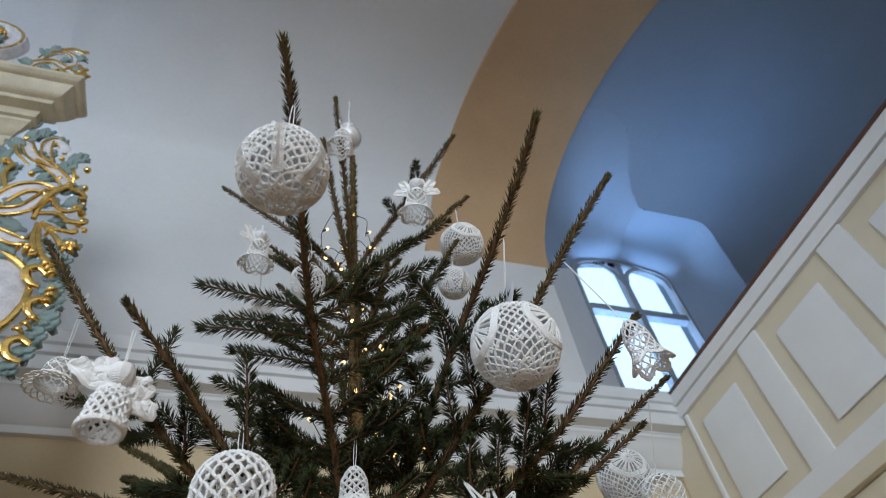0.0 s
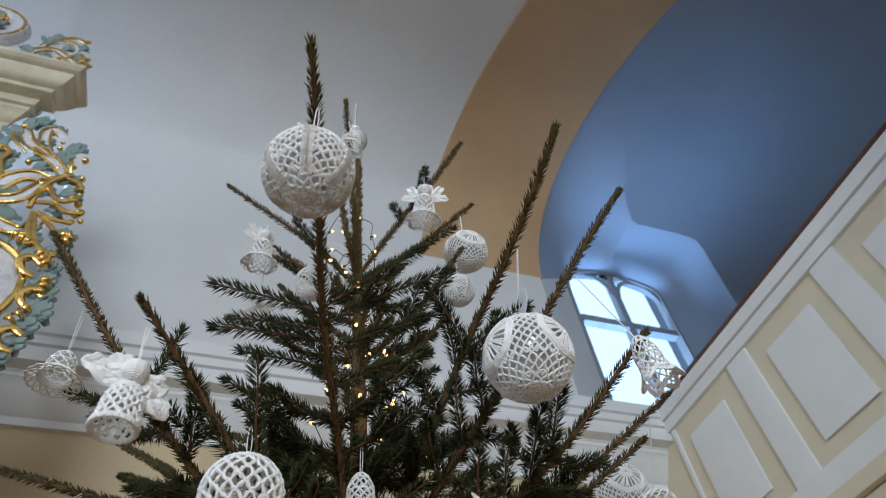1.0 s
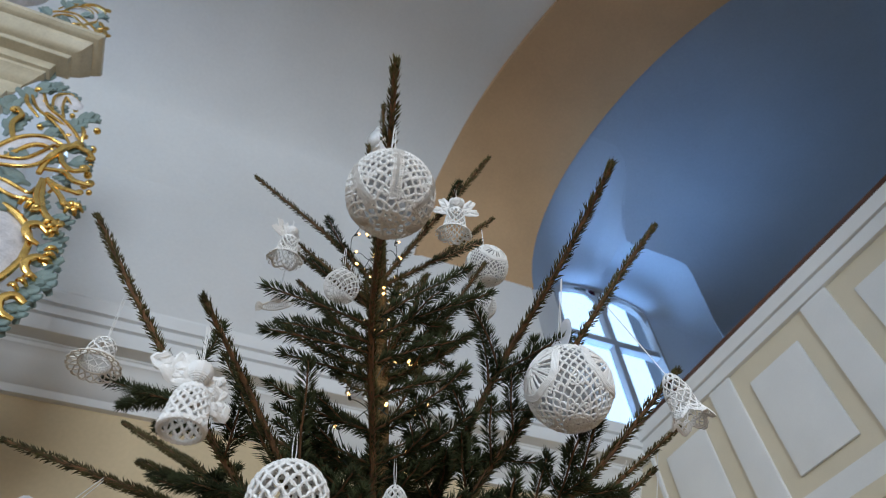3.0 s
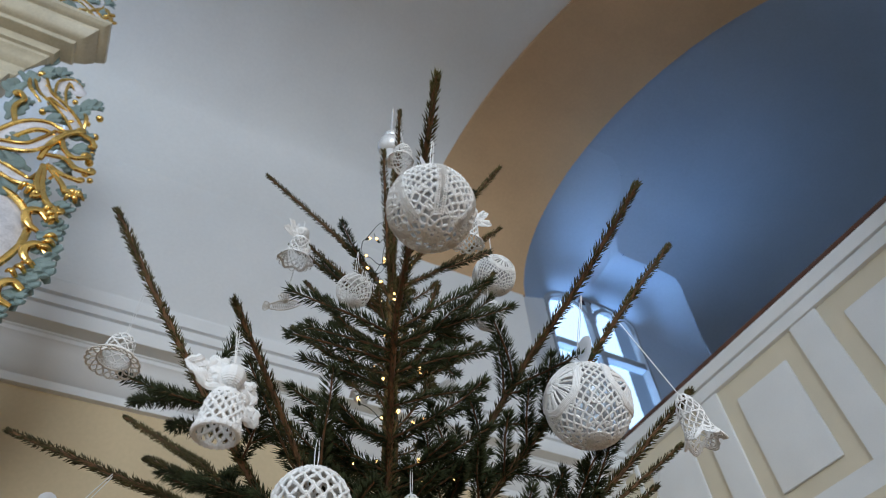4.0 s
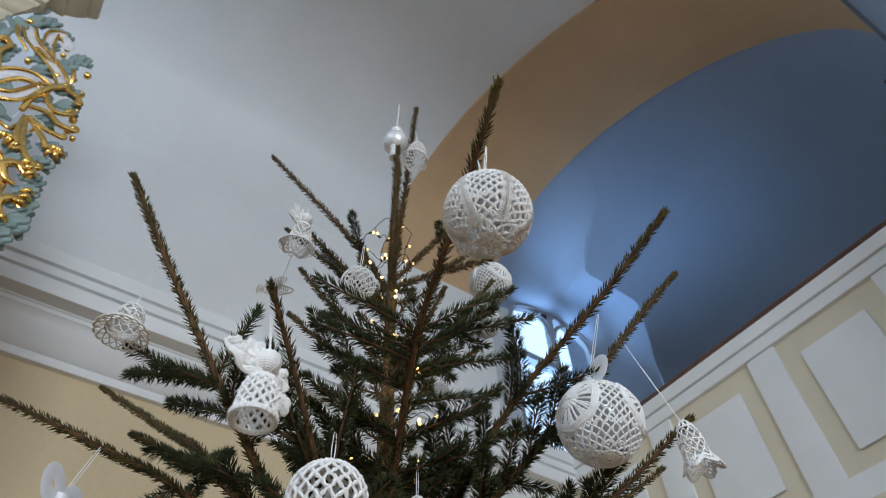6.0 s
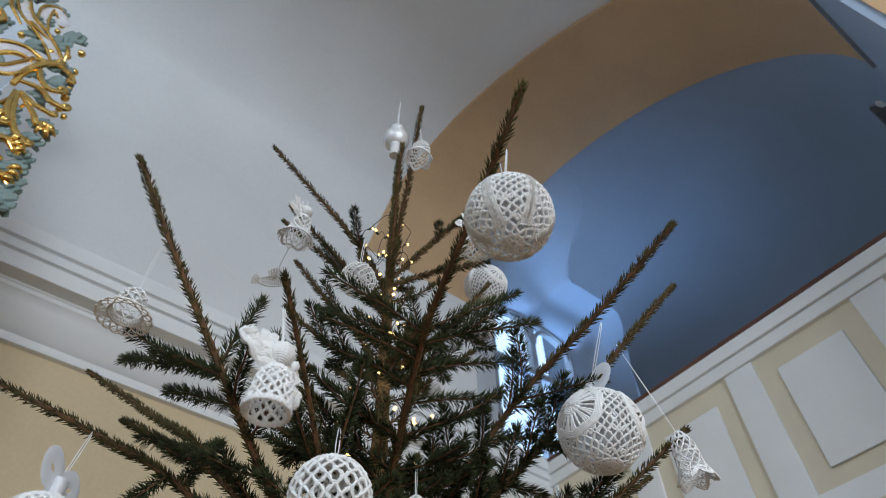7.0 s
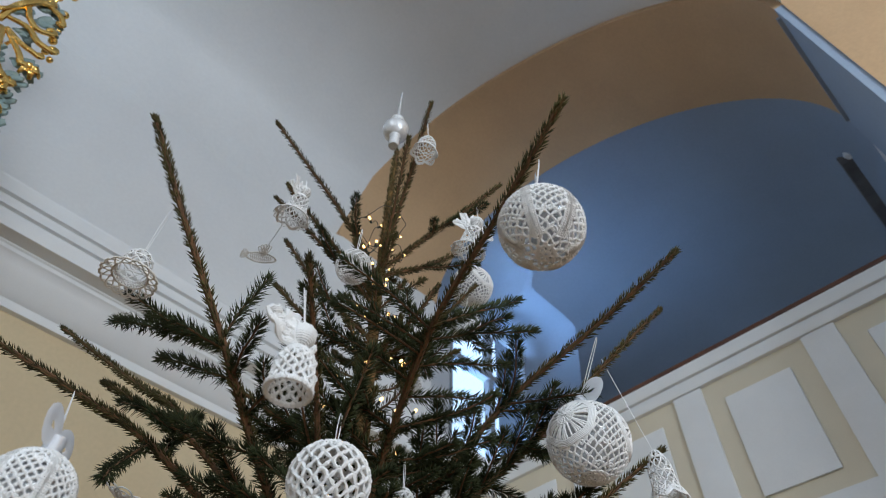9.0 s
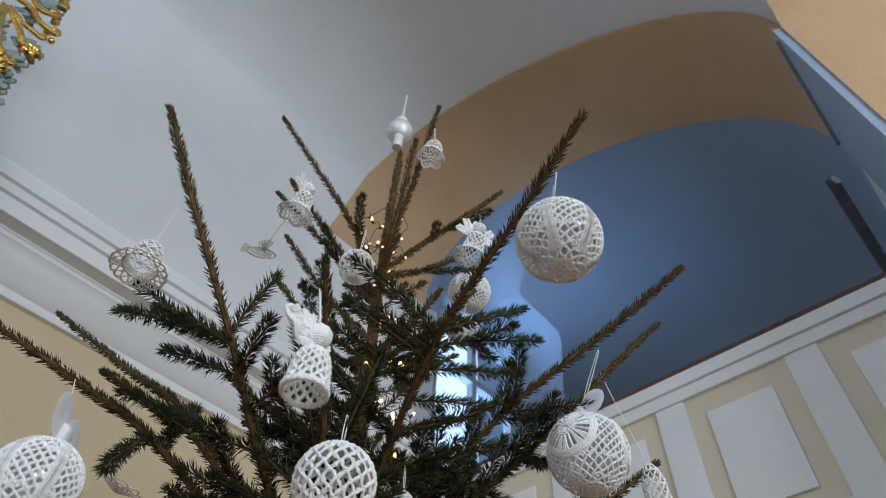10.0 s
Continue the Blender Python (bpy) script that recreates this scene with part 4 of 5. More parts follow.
def rosette(pile, surf, u0, a0, reach, r, spokes_n=18):
    """A round motif on the ball: knotted rings, then rays that open into fans."""
    def at(q, w, out=0.0012):
        return surf(u0 + q * math.sin(w) / math.pi, a0 + q * math.cos(w) / max(0.3, math.sin(math.pi * u0)), out)
    for q in (0.05, 0.09, 0.13, 0.17):
        thread(pile, [at(q * reach / 0.5, 2 * math.pi * i / 40) for i in range(41)], r * 1.25, 0.35)
    for k in range(spokes_n):
        w = 2 * math.pi * k / spokes_n
        for dw in (-0.07, 0.0, 0.07):
            if k % 3 != 2 or dw == 0:
                thread(pile, [at(reach * (0.34 + 0.66 * i / 8), w + dw * (0.3 + i / 6)) for i in range(9)], r, 0.25)
    for q in (0.98, 1.03, 1.08, 1.14, 1.19):
        thread(pile, [at(reach * q + 0.02 * math.sin(6 * 2 * math.pi * i / 60), 2 * math.pi * i / 60) for i in range(61)], r * 1.1, 0.35)


def bauble(p, r, kind, hang, yarn, label, spin=0.0, cap=True, glass=True, bow=1.0):
    b = thing("crochet_bauble", pose(*p, 0, 0, spin), label, "bauble", "crocheted baubles")
    surf, pl = ball_at(r), Pile()
    spokes(pl, surf, 8, 0.015, 0.07, yarn)
    spokes(pl, surf, 14, 0.92, 0.985, yarn)
    for u in (0.025, 0.07, 0.94, 0.97):
        ring_of(pl, surf, u, yarn * 1.15, 40)
    if kind == "lattice":
        # six solid ribs with a net of lozenges between them
        near = lambda u, a: abs((a / (math.pi / 3) + 0.5) % 1 - 0.5) * math.pi / 3 < 0.11 / max(0.35, math.sin(math.pi * u))  # noqa: E731
        for count, rows, u0, u1 in ((10, 3, 0.07, 0.20), (18, 4, 0.20, 0.35), (26, 9, 0.35, 0.66), (18, 4, 0.66, 0.82), (11, 3, 0.82, 0.93)):
            honeycomb(pl, surf, count, rows, u0, u1, yarn, skip=near if 0.15 < u0 < 0.8 else None)
        for k in range(6):
            ring_of(pl, surf, 0.965 - 0.008 * k, yarn * 1.2, 60)
        for w in (0.10, 0.05):
            ribs(pl, surf, 6, 0.16, 0.90, w, yarn * 1.05)
    elif kind == "fan":
        # three round motifs with rays, the net open under them
        def near(u, a):
            gap = abs((a / (2 * math.pi / 3) + 0.5) % 1 - 0.5) * 2 * math.pi / 3
            return (gap * math.sin(math.pi * u)) ** 2 + (math.pi * (u - 0.57)) ** 2 < 0.60 ** 2
        for count, rows, u0, u1 in ((11, 3, 0.06, 0.17), (20, 4, 0.17, 0.33), (29, 10, 0.33, 0.68), (20, 4, 0.68, 0.83), (12, 3, 0.83, 0.93)):
            honeycomb(pl, surf, count, rows, u0, u1, yarn, skip=near)
        for k in range(3):
            rosette(pl, surf, 0.57, 2 * math.pi * k / 3, 0.62, yarn * 1.05)
        for u in (0.10, 0.90):
            ring_of(pl, surf, u, yarn * 1.3)
    elif kind == "rosette":
        for count, rows, u0, u1 in ((9, 3, 0.07, 0.22), (16, 8, 0.22, 0.74), (12, 3, 0.74, 0.90)):
            honeycomb(pl, surf, count, rows, u0, u1, yarn)
        for u in (0.07, 0.22, 0.74, 0.90, 0.935, 0.96):
            ring_of(pl, surf, u, yarn * 0.95)
        spokes(pl, surf, 12, 0.0, 0.09, yarn * 0.9)
    else:
        lattice(pl, surf, 14, 0.42, 0.06, 0.94, yarn, 24)
        for u in (0.12, 0.30, 0.5, 0.70, 0.88):
            ring_of(pl, surf, u, yarn * 0.9, wave=0.02, lobes=14)
    part("net", pl.bm(), YARN, b, "stiffened openwork of white cotton")
    if glass:
        part("bauble_glass", Pile().add(lathe([(max(0.0005, (r - 0.0035) * math.sin(math.pi * i / 20)), -(r - 0.0035) * math.cos(math.pi * i / 20)) for i in range(21)], 28)).bm(), BAUBLE, b, "clear plastic ball inside the net").visible_shadow = False
    inv = pose(*p, 0, 0, spin).inverted()
    if cap:
        cap_and_bow(b, r, radians(20), bow)
    loop_thread(b, (0, 0, r + (0.015 if cap else 0.0)), inv @ Vector(hang))
    return b


def bell_profile(r, h, flare):
    pts = []
    for i in range(15):
        u = i / 14
        q = r * (0.20 + 0.50 * min(1, u / 0.28) ** 0.6 + 0.12 * u + flare * max(0, u - 0.62) ** 1.5 * 2.6)
        pts.append((q, -h * (u - 0.08 * (1 - min(1, u / 0.25)))))
    return pts


def bell(p, r, h, flare, hang, yarn, label, lobes=9, tilt=(0, 0), material=None, rows=7, count=10, brim=0.0):
    """A crocheted bell; brim: the radius of a wide lacy brim round its mouth."""
    m = pose(*p, tilt[0], tilt[1], 0)
    b = thing("crochet_bell", m, label, "bell ornament", "crocheted bells")
    surf, pl = bell_at(bell_profile(r, h, flare)), Pile()
    honeycomb(pl, surf, count, rows, 0.12, 0.80, yarn)
    spokes(pl, surf, count, 0.0, 0.16, yarn)
    for u in (0.03, 0.14, 0.42, 0.80):
        ring_of(pl, surf, u, yarn * 1.15)
    honeycomb(pl, surf, lobes * 2, 1, 0.80, 0.90, yarn)
    part("net", pl.bm(), YARN, b, "openwork body")
    rim = Pile()
    if brim:
        mouth = r * (0.82 + flare * 0.61)
        wide = bell_at([(mouth, -h), (mouth + (brim - mouth) * 0.5, -h * 1.08), (brim, -h * 1.13)])
        honeycomb(rim, wide, lobes, 2, 0.0, 0.86, yarn, 0.1)
        ring_of(rim, wide, 0.02, yarn * 1.2)
        ring_of(rim, wide, 0.90, yarn * 1.1, 150, 0.08, lobes)
    else:
        for u in (0.93, 0.90, 0.87):
            ring_of(rim, surf, u, yarn * 1.25, 120, 0.06, lobes)
    part("rim", rim.bm(), material or YARN, b, "scalloped rim")
    loop_thread(b, (0, 0, 0), m.inverted() @ Vector(hang), 0.002, 0.0006)
    return b


def angel(p, s, hang, yarn, spin, label, wide=1.0, points=False, lean=0):
    """A small crocheted angel as one plain shape: bell skirt, round head, closely worked wings, with points or rounded."""
    m = pose(*p, 0, 0, 0) @ pose(0, 0, 0, lean, 0, 0) @ pose(0, 0, 0, 0, 0, spin)
    pl = Pile()
    skirt = bell_at([(s * r * (1 + (wide - 1) * max(0, -z) / 0.5), s * z) for r, z in (((0.09, 0.10), (0.155, 0.02), (0.165, -0.10), (0.175, -0.22), (0.190, -0.32), (0.235, -0.40), (0.285, -0.45)) if points else ((0.10, 0.02), (0.15, -0.05), (0.175, -0.13), (0.185, -0.22), (0.19, -0.33), (0.215, -0.44), (0.205, -0.47)))])
    honeycomb(pl, skirt, 12, 7, 0.16, 0.82, yarn)
    for k in range(7):
        ring_of(pl, skirt, 0.04 + 0.022 * k, yarn * 1.1, 40)
    for k in range(0 if points else 4):
        ring_of(pl, skirt, 0.84 + 0.035 * k, yarn * 1.2)
    if points:
        honeycomb(pl, skirt, 15, 3, 0.62, 0.97, yarn * 0.8)
        for k in range(3):
            ring_of(pl, skirt, 0.86 + 0.03 * k, yarn * 1.1, 90, 0.07, 6)
    head = ball_at(s * 0.118)
    shift = Vector((0, 0, s * 0.225))
    hp = Pile()
    for k in range(15):
        ring_of(hp, head, 0.06 + 0.063 * k, yarn * 1.15, 30)
    pl.add(([v + shift for v in hp.v], hp.f))
    for sg in (-1, 1):
        for k in range(3 if points else 2):
            # ruffled petals of the wings, closely worked at the rim, open towards the middle; the left wing stands higher
            a = radians((8, 48, 88)[k] if points else (2, 50)[k] - 20 * sg)
            c, e = Vector((sg * s * 0.05, s * 0.03, s * (0.07 if points else 0.09))), Vector((sg * math.cos(a), 0.15, math.sin(a)))
            side = Vector((-sg * math.sin(a), 0, math.cos(a)))
            far, half = (s * 0.34 * (1.05, 1.15, 1.0)[k], s * 0.10) if points else (s * (0.42, 0.36)[k], s * 0.13)
            for g in range(7) if points else (0, 0.7, 1.4, 3.4, 4.1, 5.6):
                grow = 1 - g / 7.5
                pts = []
                for i in range(25):
                    t = 2 * math.pi * i / 24
                    ruffle = Vector((0, s * 0.030 * math.sin(4 * t + k), 0)) * (1 if not points else 0.5)
                    pts.append(c + e * (far * 0.5 + far * 0.5 * grow * -math.cos(t)) * (1 + 0.05 * math.sin(6 * t)) + side * half * grow * math.sin(t) * (abs(math.sin(t / 2)) if points else 1.0) + ruffle)
                thread(pl, pts, yarn * (1.3 if points else 1.6), 0.35)
            if not points:
                for i in range(5):
                    w = side * half * (i - 2) / 2.6
                    thread(pl, [c + e * far * 0.15 + w * 0.4, c + e * far * 0.55 + w * 0.8, c + e * far * 0.9 + w], yarn * 1.1, 0.3)
    inv = m.inverted()
    for g in (-0.002, 0.002):
        h = inv @ Vector(hang)
        thread(pl, spline([Vector((g * 0.5, 0, s * 0.30)), Vector((g, 0, s * 0.30)).lerp(h, 0.5), h + Vector((g, 0, 0))], 8), 0.0007)
    ob = part("crochet_angel", pl.bm(), YARN)
    ob.matrix_world = m
    return tagged(ob, label, "angel ornament", "crocheted angels")


bauble((-0.017, 0.358, 2.182), 0.0475, "lattice", (-0.018, 0.345, 2.305), 0.00145, "white crocheted lattice bauble with a satin bow, on a long shoot", 20, bow=0.6)
bauble((0.312, 0.550, 2.153), 0.0585, "fan", (0.309, 0.500, 2.318), 0.00150, "large white crocheted bauble with fan pattern over a clear ball", 65)
bauble((-0.019, 0.695, 2.008), 0.0465, "rosette", (-0.022, 0.690, 2.095), 0.00225, "white crocheted bauble with wide round meshes", 0, cap=False, glass=False)
bauble((0.050, 0.858, 2.578), 0.0360, "mesh", (0.048, 0.850, 2.690), 0.00110, "small white crocheted mesh bauble on a long thread", 10, cap=False, glass=False)
bauble((0.423, 0.881, 2.824), 0.0540, "fan", (0.425, 0.880, 2.975), 0.00140, "white crocheted bauble with fine fan pattern below a shoot tip", 30, bow=0)
bauble((0.373, 0.856, 2.636), 0.0360, "lattice", (0.377, 0.850, 2.735), 0.00110, "small white crocheted lattice bauble", 50, cap=False)
bauble((0.748, 1.016, 2.275), 0.0560, "fan", (0.735, 0.94, 2.36), 0.00120, "white crocheted bauble beside a smaller one", 15, bow=0)
bauble((0.770, 0.945, 2.195), 0.0400, "mesh", (0.745, 0.85, 2.335), 0.00115, "smaller white crocheted bauble beside a large one", 15, cap=False, glass=False)
bauble((-0.278, 0.825, 1.938), 0.0435, "lattice", (-0.258, 1.058, 2.200), 0.00150, "white crocheted bauble with a wide satin bow", 35)
bauble((0.318, 0.965, 2.489), 0.0200, "mesh", (0.318, 0.965, 2.56), 0.00090, "tiny white crocheted ball deep in the tree", 0, cap=False, glass=False)
bell((0.087, 0.697, 2.944), 0.0285, 0.066, 0.55, (0.075, 0.690, 2.995), 0.0010, "white crocheted bell beside the top shoot", lobes=6, tilt=(6, 4))
bell((-0.303, 0.826, 2.286), 0.0255, 0.044, 0.15, (-0.305, 0.800, 2.405), 0.00105, "white crocheted bell with a wide off-white lacy brim", lobes=17, material=YARN_WARM, rows=4, count=8, brim=0.038)
bell((0.507, 0.548, 2.222), 0.0255, 0.080, 0.75, (0.455, 0.575, 2.405), 0.00125, "white crocheted bell with a pointed rim", lobes=6, tilt=(0, -8))
bell((0.130, 0.740, 2.075), 0.0235, 0.058, 0.5, (0.132, 0.745, 2.13), 0.00110, "small white crocheted bell in the lower branches", lobes=8)
bell((0.175, 1.125, 2.600), 0.026, 0.060, 0.6, (0.17, 1.10, 2.70), 0.00100, "small white crocheted bell behind the trunk", lobes=8)
angel((-0.153, 0.583, 2.050), 0.106, (-0.160, 0.595, 2.150), 0.0019, 25, "white crocheted angel ornament with looped wings hanging near a tip")
angel((-0.066, 0.958, 2.798), 0.125, (-0.066, 0.958, 2.880), 0.00125, 40, "small white crocheted angel ornament below a bare shoot", 1.2, True, 14)
angel((0.258, 0.715, 2.754), 0.125, (0.256, 0.70, 2.835), 0.00125, -20, "small white crocheted angel ornament on a side twig", 1.15, True, 20)

# flat crocheted bird
bird = thing("crochet_bird", pose(-0.047, 1.128, 2.753, 50, -28, 10), "flat white crocheted bird on a thread", "bird ornament")
pl = Pile()
for g in (1.0, 0.90):
    thread(pl, [Vector((0.036 * g * math.cos(t) + 0.010 * math.cos(t) ** 3, 0, 0.013 * g * math.sin(t) + 0.004 * math.cos(t))) for t in [2 * math.pi * i / 30 for i in range(31)]], 0.0012, 0.3)
for k in range(-5, 6):
    # the body's filling: slanting stitches both ways
    for sg in (-1, 1):
        h = 0.012 * math.sqrt(max(0.0, 1 - (k / 6) ** 2))
        thread(pl, [Vector((0.006 * k - sg * 0.004, 0, -h + 0.0007 * k)), Vector((0.006 * k, 0.001, 0)), Vector((0.006 * k + sg * 0.004, 0, h + 0.0007 * k))], 0.0009, 0.3)
for k in range(5):
    # raised wing feathers, then the tail
    for c, e, q in ((Vector((0.004, 0, 0.006)), 70 + 18 * k, 0.030), (Vector((-0.038, 0, -0.003)), 150 + 15 * k, 0.020)):
        d = Vector((math.cos(radians(e)), 0, math.sin(radians(e))))
        thread(pl, [c + d * q * (0.5 - 0.5 * math.cos(t)) + Vector((-d.z, 0, d.x)) * 0.0045 * math.sin(t) for t in [2 * math.pi * i / 14 for i in range(15)]], 0.0011, 0.3)
part("body", pl.bm(), YARN_WARM, bird)
loop_thread(bird, (0, 0, 0.012), (0.01, -0.01, 0.13), 0.0015, 0.0005)

# pointed crocheted star
star = thing("crochet_star", pose(0.306, 0.690, 1.985, 75, 0, 12), "white crocheted star with long points", "star ornament")
pl = Pile()
for k in range(10):
    a, b = 2 * math.pi * k / 10, 2 * math.pi * (k + 1) / 10
    i0, i1, t = Vector((0.030 * math.cos(a), 0.030 * math.sin(a), 0)), Vector((0.030 * math.cos(b), 0.030 * math.sin(b), 0)), Vector((0.066 * math.cos((a + b) / 2), 0.066 * math.sin((a + b) / 2), 0.004))
    for w in (0.0, 0.5):
        thread(pl, spline([i0.lerp(t, w * 0.5).lerp(i1, w * 0.3), t * (1 - 0.18 * w), i1.lerp(t, w * 0.5).lerp(i0, w * 0.3)], 10), 0.0011, 0.3)
    thread(pl, [Vector((0, 0, 0)), i0], 0.0011, 0.3)
for q in (0.03, 0.02, 0.01):
    thread(pl, [Vector((q * math.cos(t), q * math.sin(t), 0)) for t in [2 * math.pi * i / 40 for i in range(41)]], 0.0013, 0.3)
part("lace", pl.bm(), YARN, star)
loop_thread(star, (0, 0.066, 0.004), (0, 0.105, 0.01), 0.002, 0.0006)

# folded crocheted blossom low on a side branch
blossom = thing("crochet_blossom", pose(-0.120, 1.10, 2.10, 20, 10, 0), "white crocheted blossom with ruffled petals", "flower ornament")
pl = Pile()
for k in range(7):
    a = 2 * math.pi * k / 7
    e, sd = Vector((math.cos(a), math.sin(a), 0.35)), Vector((-math.sin(a), math.cos(a), 0))
    for g in (1, 0.7, 0.4):
        thread(pl, [e * 0.034 * g * (0.5 - 0.5 * math.cos(t)) + sd * 0.014 * g * math.sin(t) for t in [2 * math.pi * i / 16 for i in range(17)]], 0.0012, 0.3)
part("petals", pl.bm(), YARN, blossom)

# glass finial on the leader
finial = thing("tree_topper", pose(0.130, 0.912, 3.235), "pearl white glass tree topper with a ball and long spike", "tree topper")
part("socket", Pile().add(lathe([(0.0, 0.0), (0.014, 0.0), (0.016, 0.004), (0.015, 0.045), (0.018, 0.058)], 20)).bm(), PEARL, finial)
part("ball", Pile().add(lathe([(max(0.001, 0.041 * math.sin(math.pi * i / 16)), 0.095 - 0.042 * math.cos(math.pi * i / 16)) for i in range(17)], 28)).bm(), PEARL, finial, "beaded pearl ball")
part("small_ball", Pile().add(lathe([(max(0.001, 0.024 * math.sin(math.pi * i / 12)), 0.156 - 0.021 * math.cos(math.pi * i / 12)) for i in range(13)], 22)).bm(), PEARL, finial)
part("spike", Pile().add(lathe([(0.009, 0.160), (0.006, 0.19), (0.0045, 0.26), (0.003, 0.345), (0.0005, 0.37)], 12)).bm(), PEARL, finial, "thin glass spike")


# ---- the altarpiece beside the tree ----
AY, AX = 1.87, -1.41  # its front and the right edge of its core
altar = thing("altarpiece", pose(AX, AY, 0), "ivory marbled altarpiece with gilded carving and a moulded cornice", "altar")


def entablature(profile, x0, y1):
    """A moulding (out, z) along the front, mitred round the right corner."""
    def path(p):
        o, z = p
        return [(x0 - AX, 0.035 - o, z), (o, 0.035 - o, z), (o, max(y1 - AY, 0.045 - o), z)]
    return sweep(profile, path)


CAP = [(0.0, 4.44), (0.018, 4.45), (0.022, 4.475), (0.03, 4.485), (0.032, 4.515), (0.05, 4.525), (0.07, 4.54), (0.085, 4.56), (0.098, 4.57), (0.10, 4.59), (0.115, 4.597), (0.118, 4.652),
       (0.172, 4.652), (0.176, 4.657), (0.176, 4.682), (0.19, 4.688), (0.215, 4.706), (0.235, 4.735), (0.242, 4.745), (0.243, 4.758), (0.258, 4.763), (0.270, 4.775), (0.280, 4.782), (0.282, 4.805), (0.274, 4.81), (0.10, 4.82), (0.0, 4.825)]
part("cornice", entablature(CAP, -4.6, 1.848), IVORY, altar, "ivory moulded cornice")
part("frieze", box(-3.27, -0.002, 0.006, 0.11, 4.16, 4.442, 0.004), IVORY, altar, "ivory marbled frieze")
ARCHITRAVE = [(0.0, 4.06), (0.012, 4.065), (0.014, 4.10), (0.026, 4.106), (0.028, 4.135), (0.036, 4.145), (0.036, 4.165), (0.0, 4.168)]
part("architrave", entablature(ARCHITRAVE, -4.6, 1.98), IVORY, altar)
part("pier", box(-0.34, -0.012, 0.02, 0.11, 0.0, 4.062, 0.006), MARBLE, altar, "grey marbled side pier")
part("body", box(-3.2, -0.36, 0.08, 0.4, 0.0, 4.16, 0.01), IVORY, altar, "ivory body of the altarpiece")
part("attic", box(-2.9, -0.62, 0.04, 0.14, 4.818, 5.30, 0.01), IVORY, altar, "ivory block above the cornice")
arng = random.Random(11)


def carve(points, r, material, parent, name="scroll", y=0.0, flat=0.6, curl=0.0, bulge=0.02, n=26, taper=0.55, label=""):
    """A carved band through (x, z) points in the altar's plane, swelling in the middle; curl: a volute of that radius at its end."""
    pts = [Vector((x - AX, y, z)) for x, z in points]
    pts = spline(pts, n)
    if curl:
        d = (pts[-1] - pts[-2]).normalized()
        s = Vector((-d.z, 0, d.x)) * (1 if curl > 0 else -1)
        c = pts[-1] + s * abs(curl)
        a0 = math.atan2(pts[-1].z - c.z, pts[-1].x - c.x)
        sg = 1 if curl > 0 else -1
        pts += [Vector((c.x + abs(curl) * (1 - 0.55 * k / 16) * math.cos(a0 + sg * k * 0.32), y - 0.012 * k / 16, c.z + abs(curl) * (1 - 0.55 * k / 16) * math.sin(a0 + sg * k * 0.32))) for k in range(1, 17)]
    m = len(pts)
    pts = [p + Vector((0, -bulge * math.sin(math.pi * i / (m - 1)), 0)) for i, p in enumerate(pts)]
    vf = tube(pts, lambda t: r * (taper + (1 - taper) * math.sin(math.pi * min(1, t * 0.9 + 0.1)) ** 0.7), 8, flat, up=(0, 1, 0))
    return part(name, Pile().add(vf).bm(), material, parent, label)


def banded(points, r, parent, y=0.0, curl=0.0, n=26):
    """A white marbled ribbon with a gilded rim on each side."""
    band = carve(points, r, MARBLE, parent, "ribbon", y, 0.35, curl, n=n)
    P = [Vector((x, 0, z)) for x, z in points]
    for s in (-1, 1):
        off = []
        for i, p in enumerate(P):
            d = (P[min(i + 1, len(P) - 1)] - P[max(i - 1, 0)]).normalized()
            q = p + Vector((-d.z, 0, d.x)) * r * s * 0.92
            off.append((q.x, q.z))
        carve(off, r * 0.30, GOLD, band, "gilt_rim", y - 0.010, 0.9, 0.0, n=n, taper=0.8)
    return band


def leaf(x, z, deg, size, parent, material=SAGE, y=0.0):
    """A lobed acanthus leaf: a swelling midrib with curled lobes on both sides."""
    pl = Pile()
    d = Vector((math.cos(radians(deg)), 0, math.sin(radians(deg))))
    s = Vector((-d.z, 0, d.x))
    base = Vector((x - AX, y, z)) - d * size * 0.5
    bend = arng.uniform(-0.25, 0.25)
    mid = [base + d * size * t + s * size * bend * t * t + Vector((0, -0.020 * math.sin(math.pi * t), 0)) for t in [i / 12 for i in range(13)]]
    pl.add(tube(mid, lambda t: size * 0.19 * (0.45 + 0.55 * math.sin(math.pi * t)), 10, 0.42, up=(0, 1, 0)))
    for i in range(1, 4):
        for sg in (-1, 1):
            b = mid[3 * i]
            e = (s * sg * 0.9 + d * 0.55).normalized()
            ln = size * (0.44 - 0.06 * i) * arng.uniform(0.85, 1.15)
            pts = [b, b + e * ln * 0.55 + Vector((0, -0.008, 0)), b + e * ln + d * ln * 0.25 + Vector((0, -0.018, 0))]
            pl.add(tube(spline(pts, 7), lambda t: size * 0.125 * (0.75 + 0.5 * math.sin(math.pi * min(1, t * 0.8 + 0.1))), 8, 0.5, up=(0, 1, 0)))
    return part("leaf", pl.bm(), material, parent)


def bead(x, z, r, parent, y=-0.03):
    pl = Pile().add(lathe([(max(0.0005, r * math.sin(math.pi * i / 8)), -r * math.cos(math.pi * i / 8)) for i in range(9)], 10))
    ob = part("bead", pl.bm(), GOLD, parent)
    ob.location = (x - AX, y, z)
    return ob


# openwork wing of scrolls beside the pier
wing = part("wing", box(-0.02, 0.06, 0.0, 0.03, 3.2, 4.0, 0.008), MARBLE, altar, "openwork carved wing in gold, sage green and grey white")
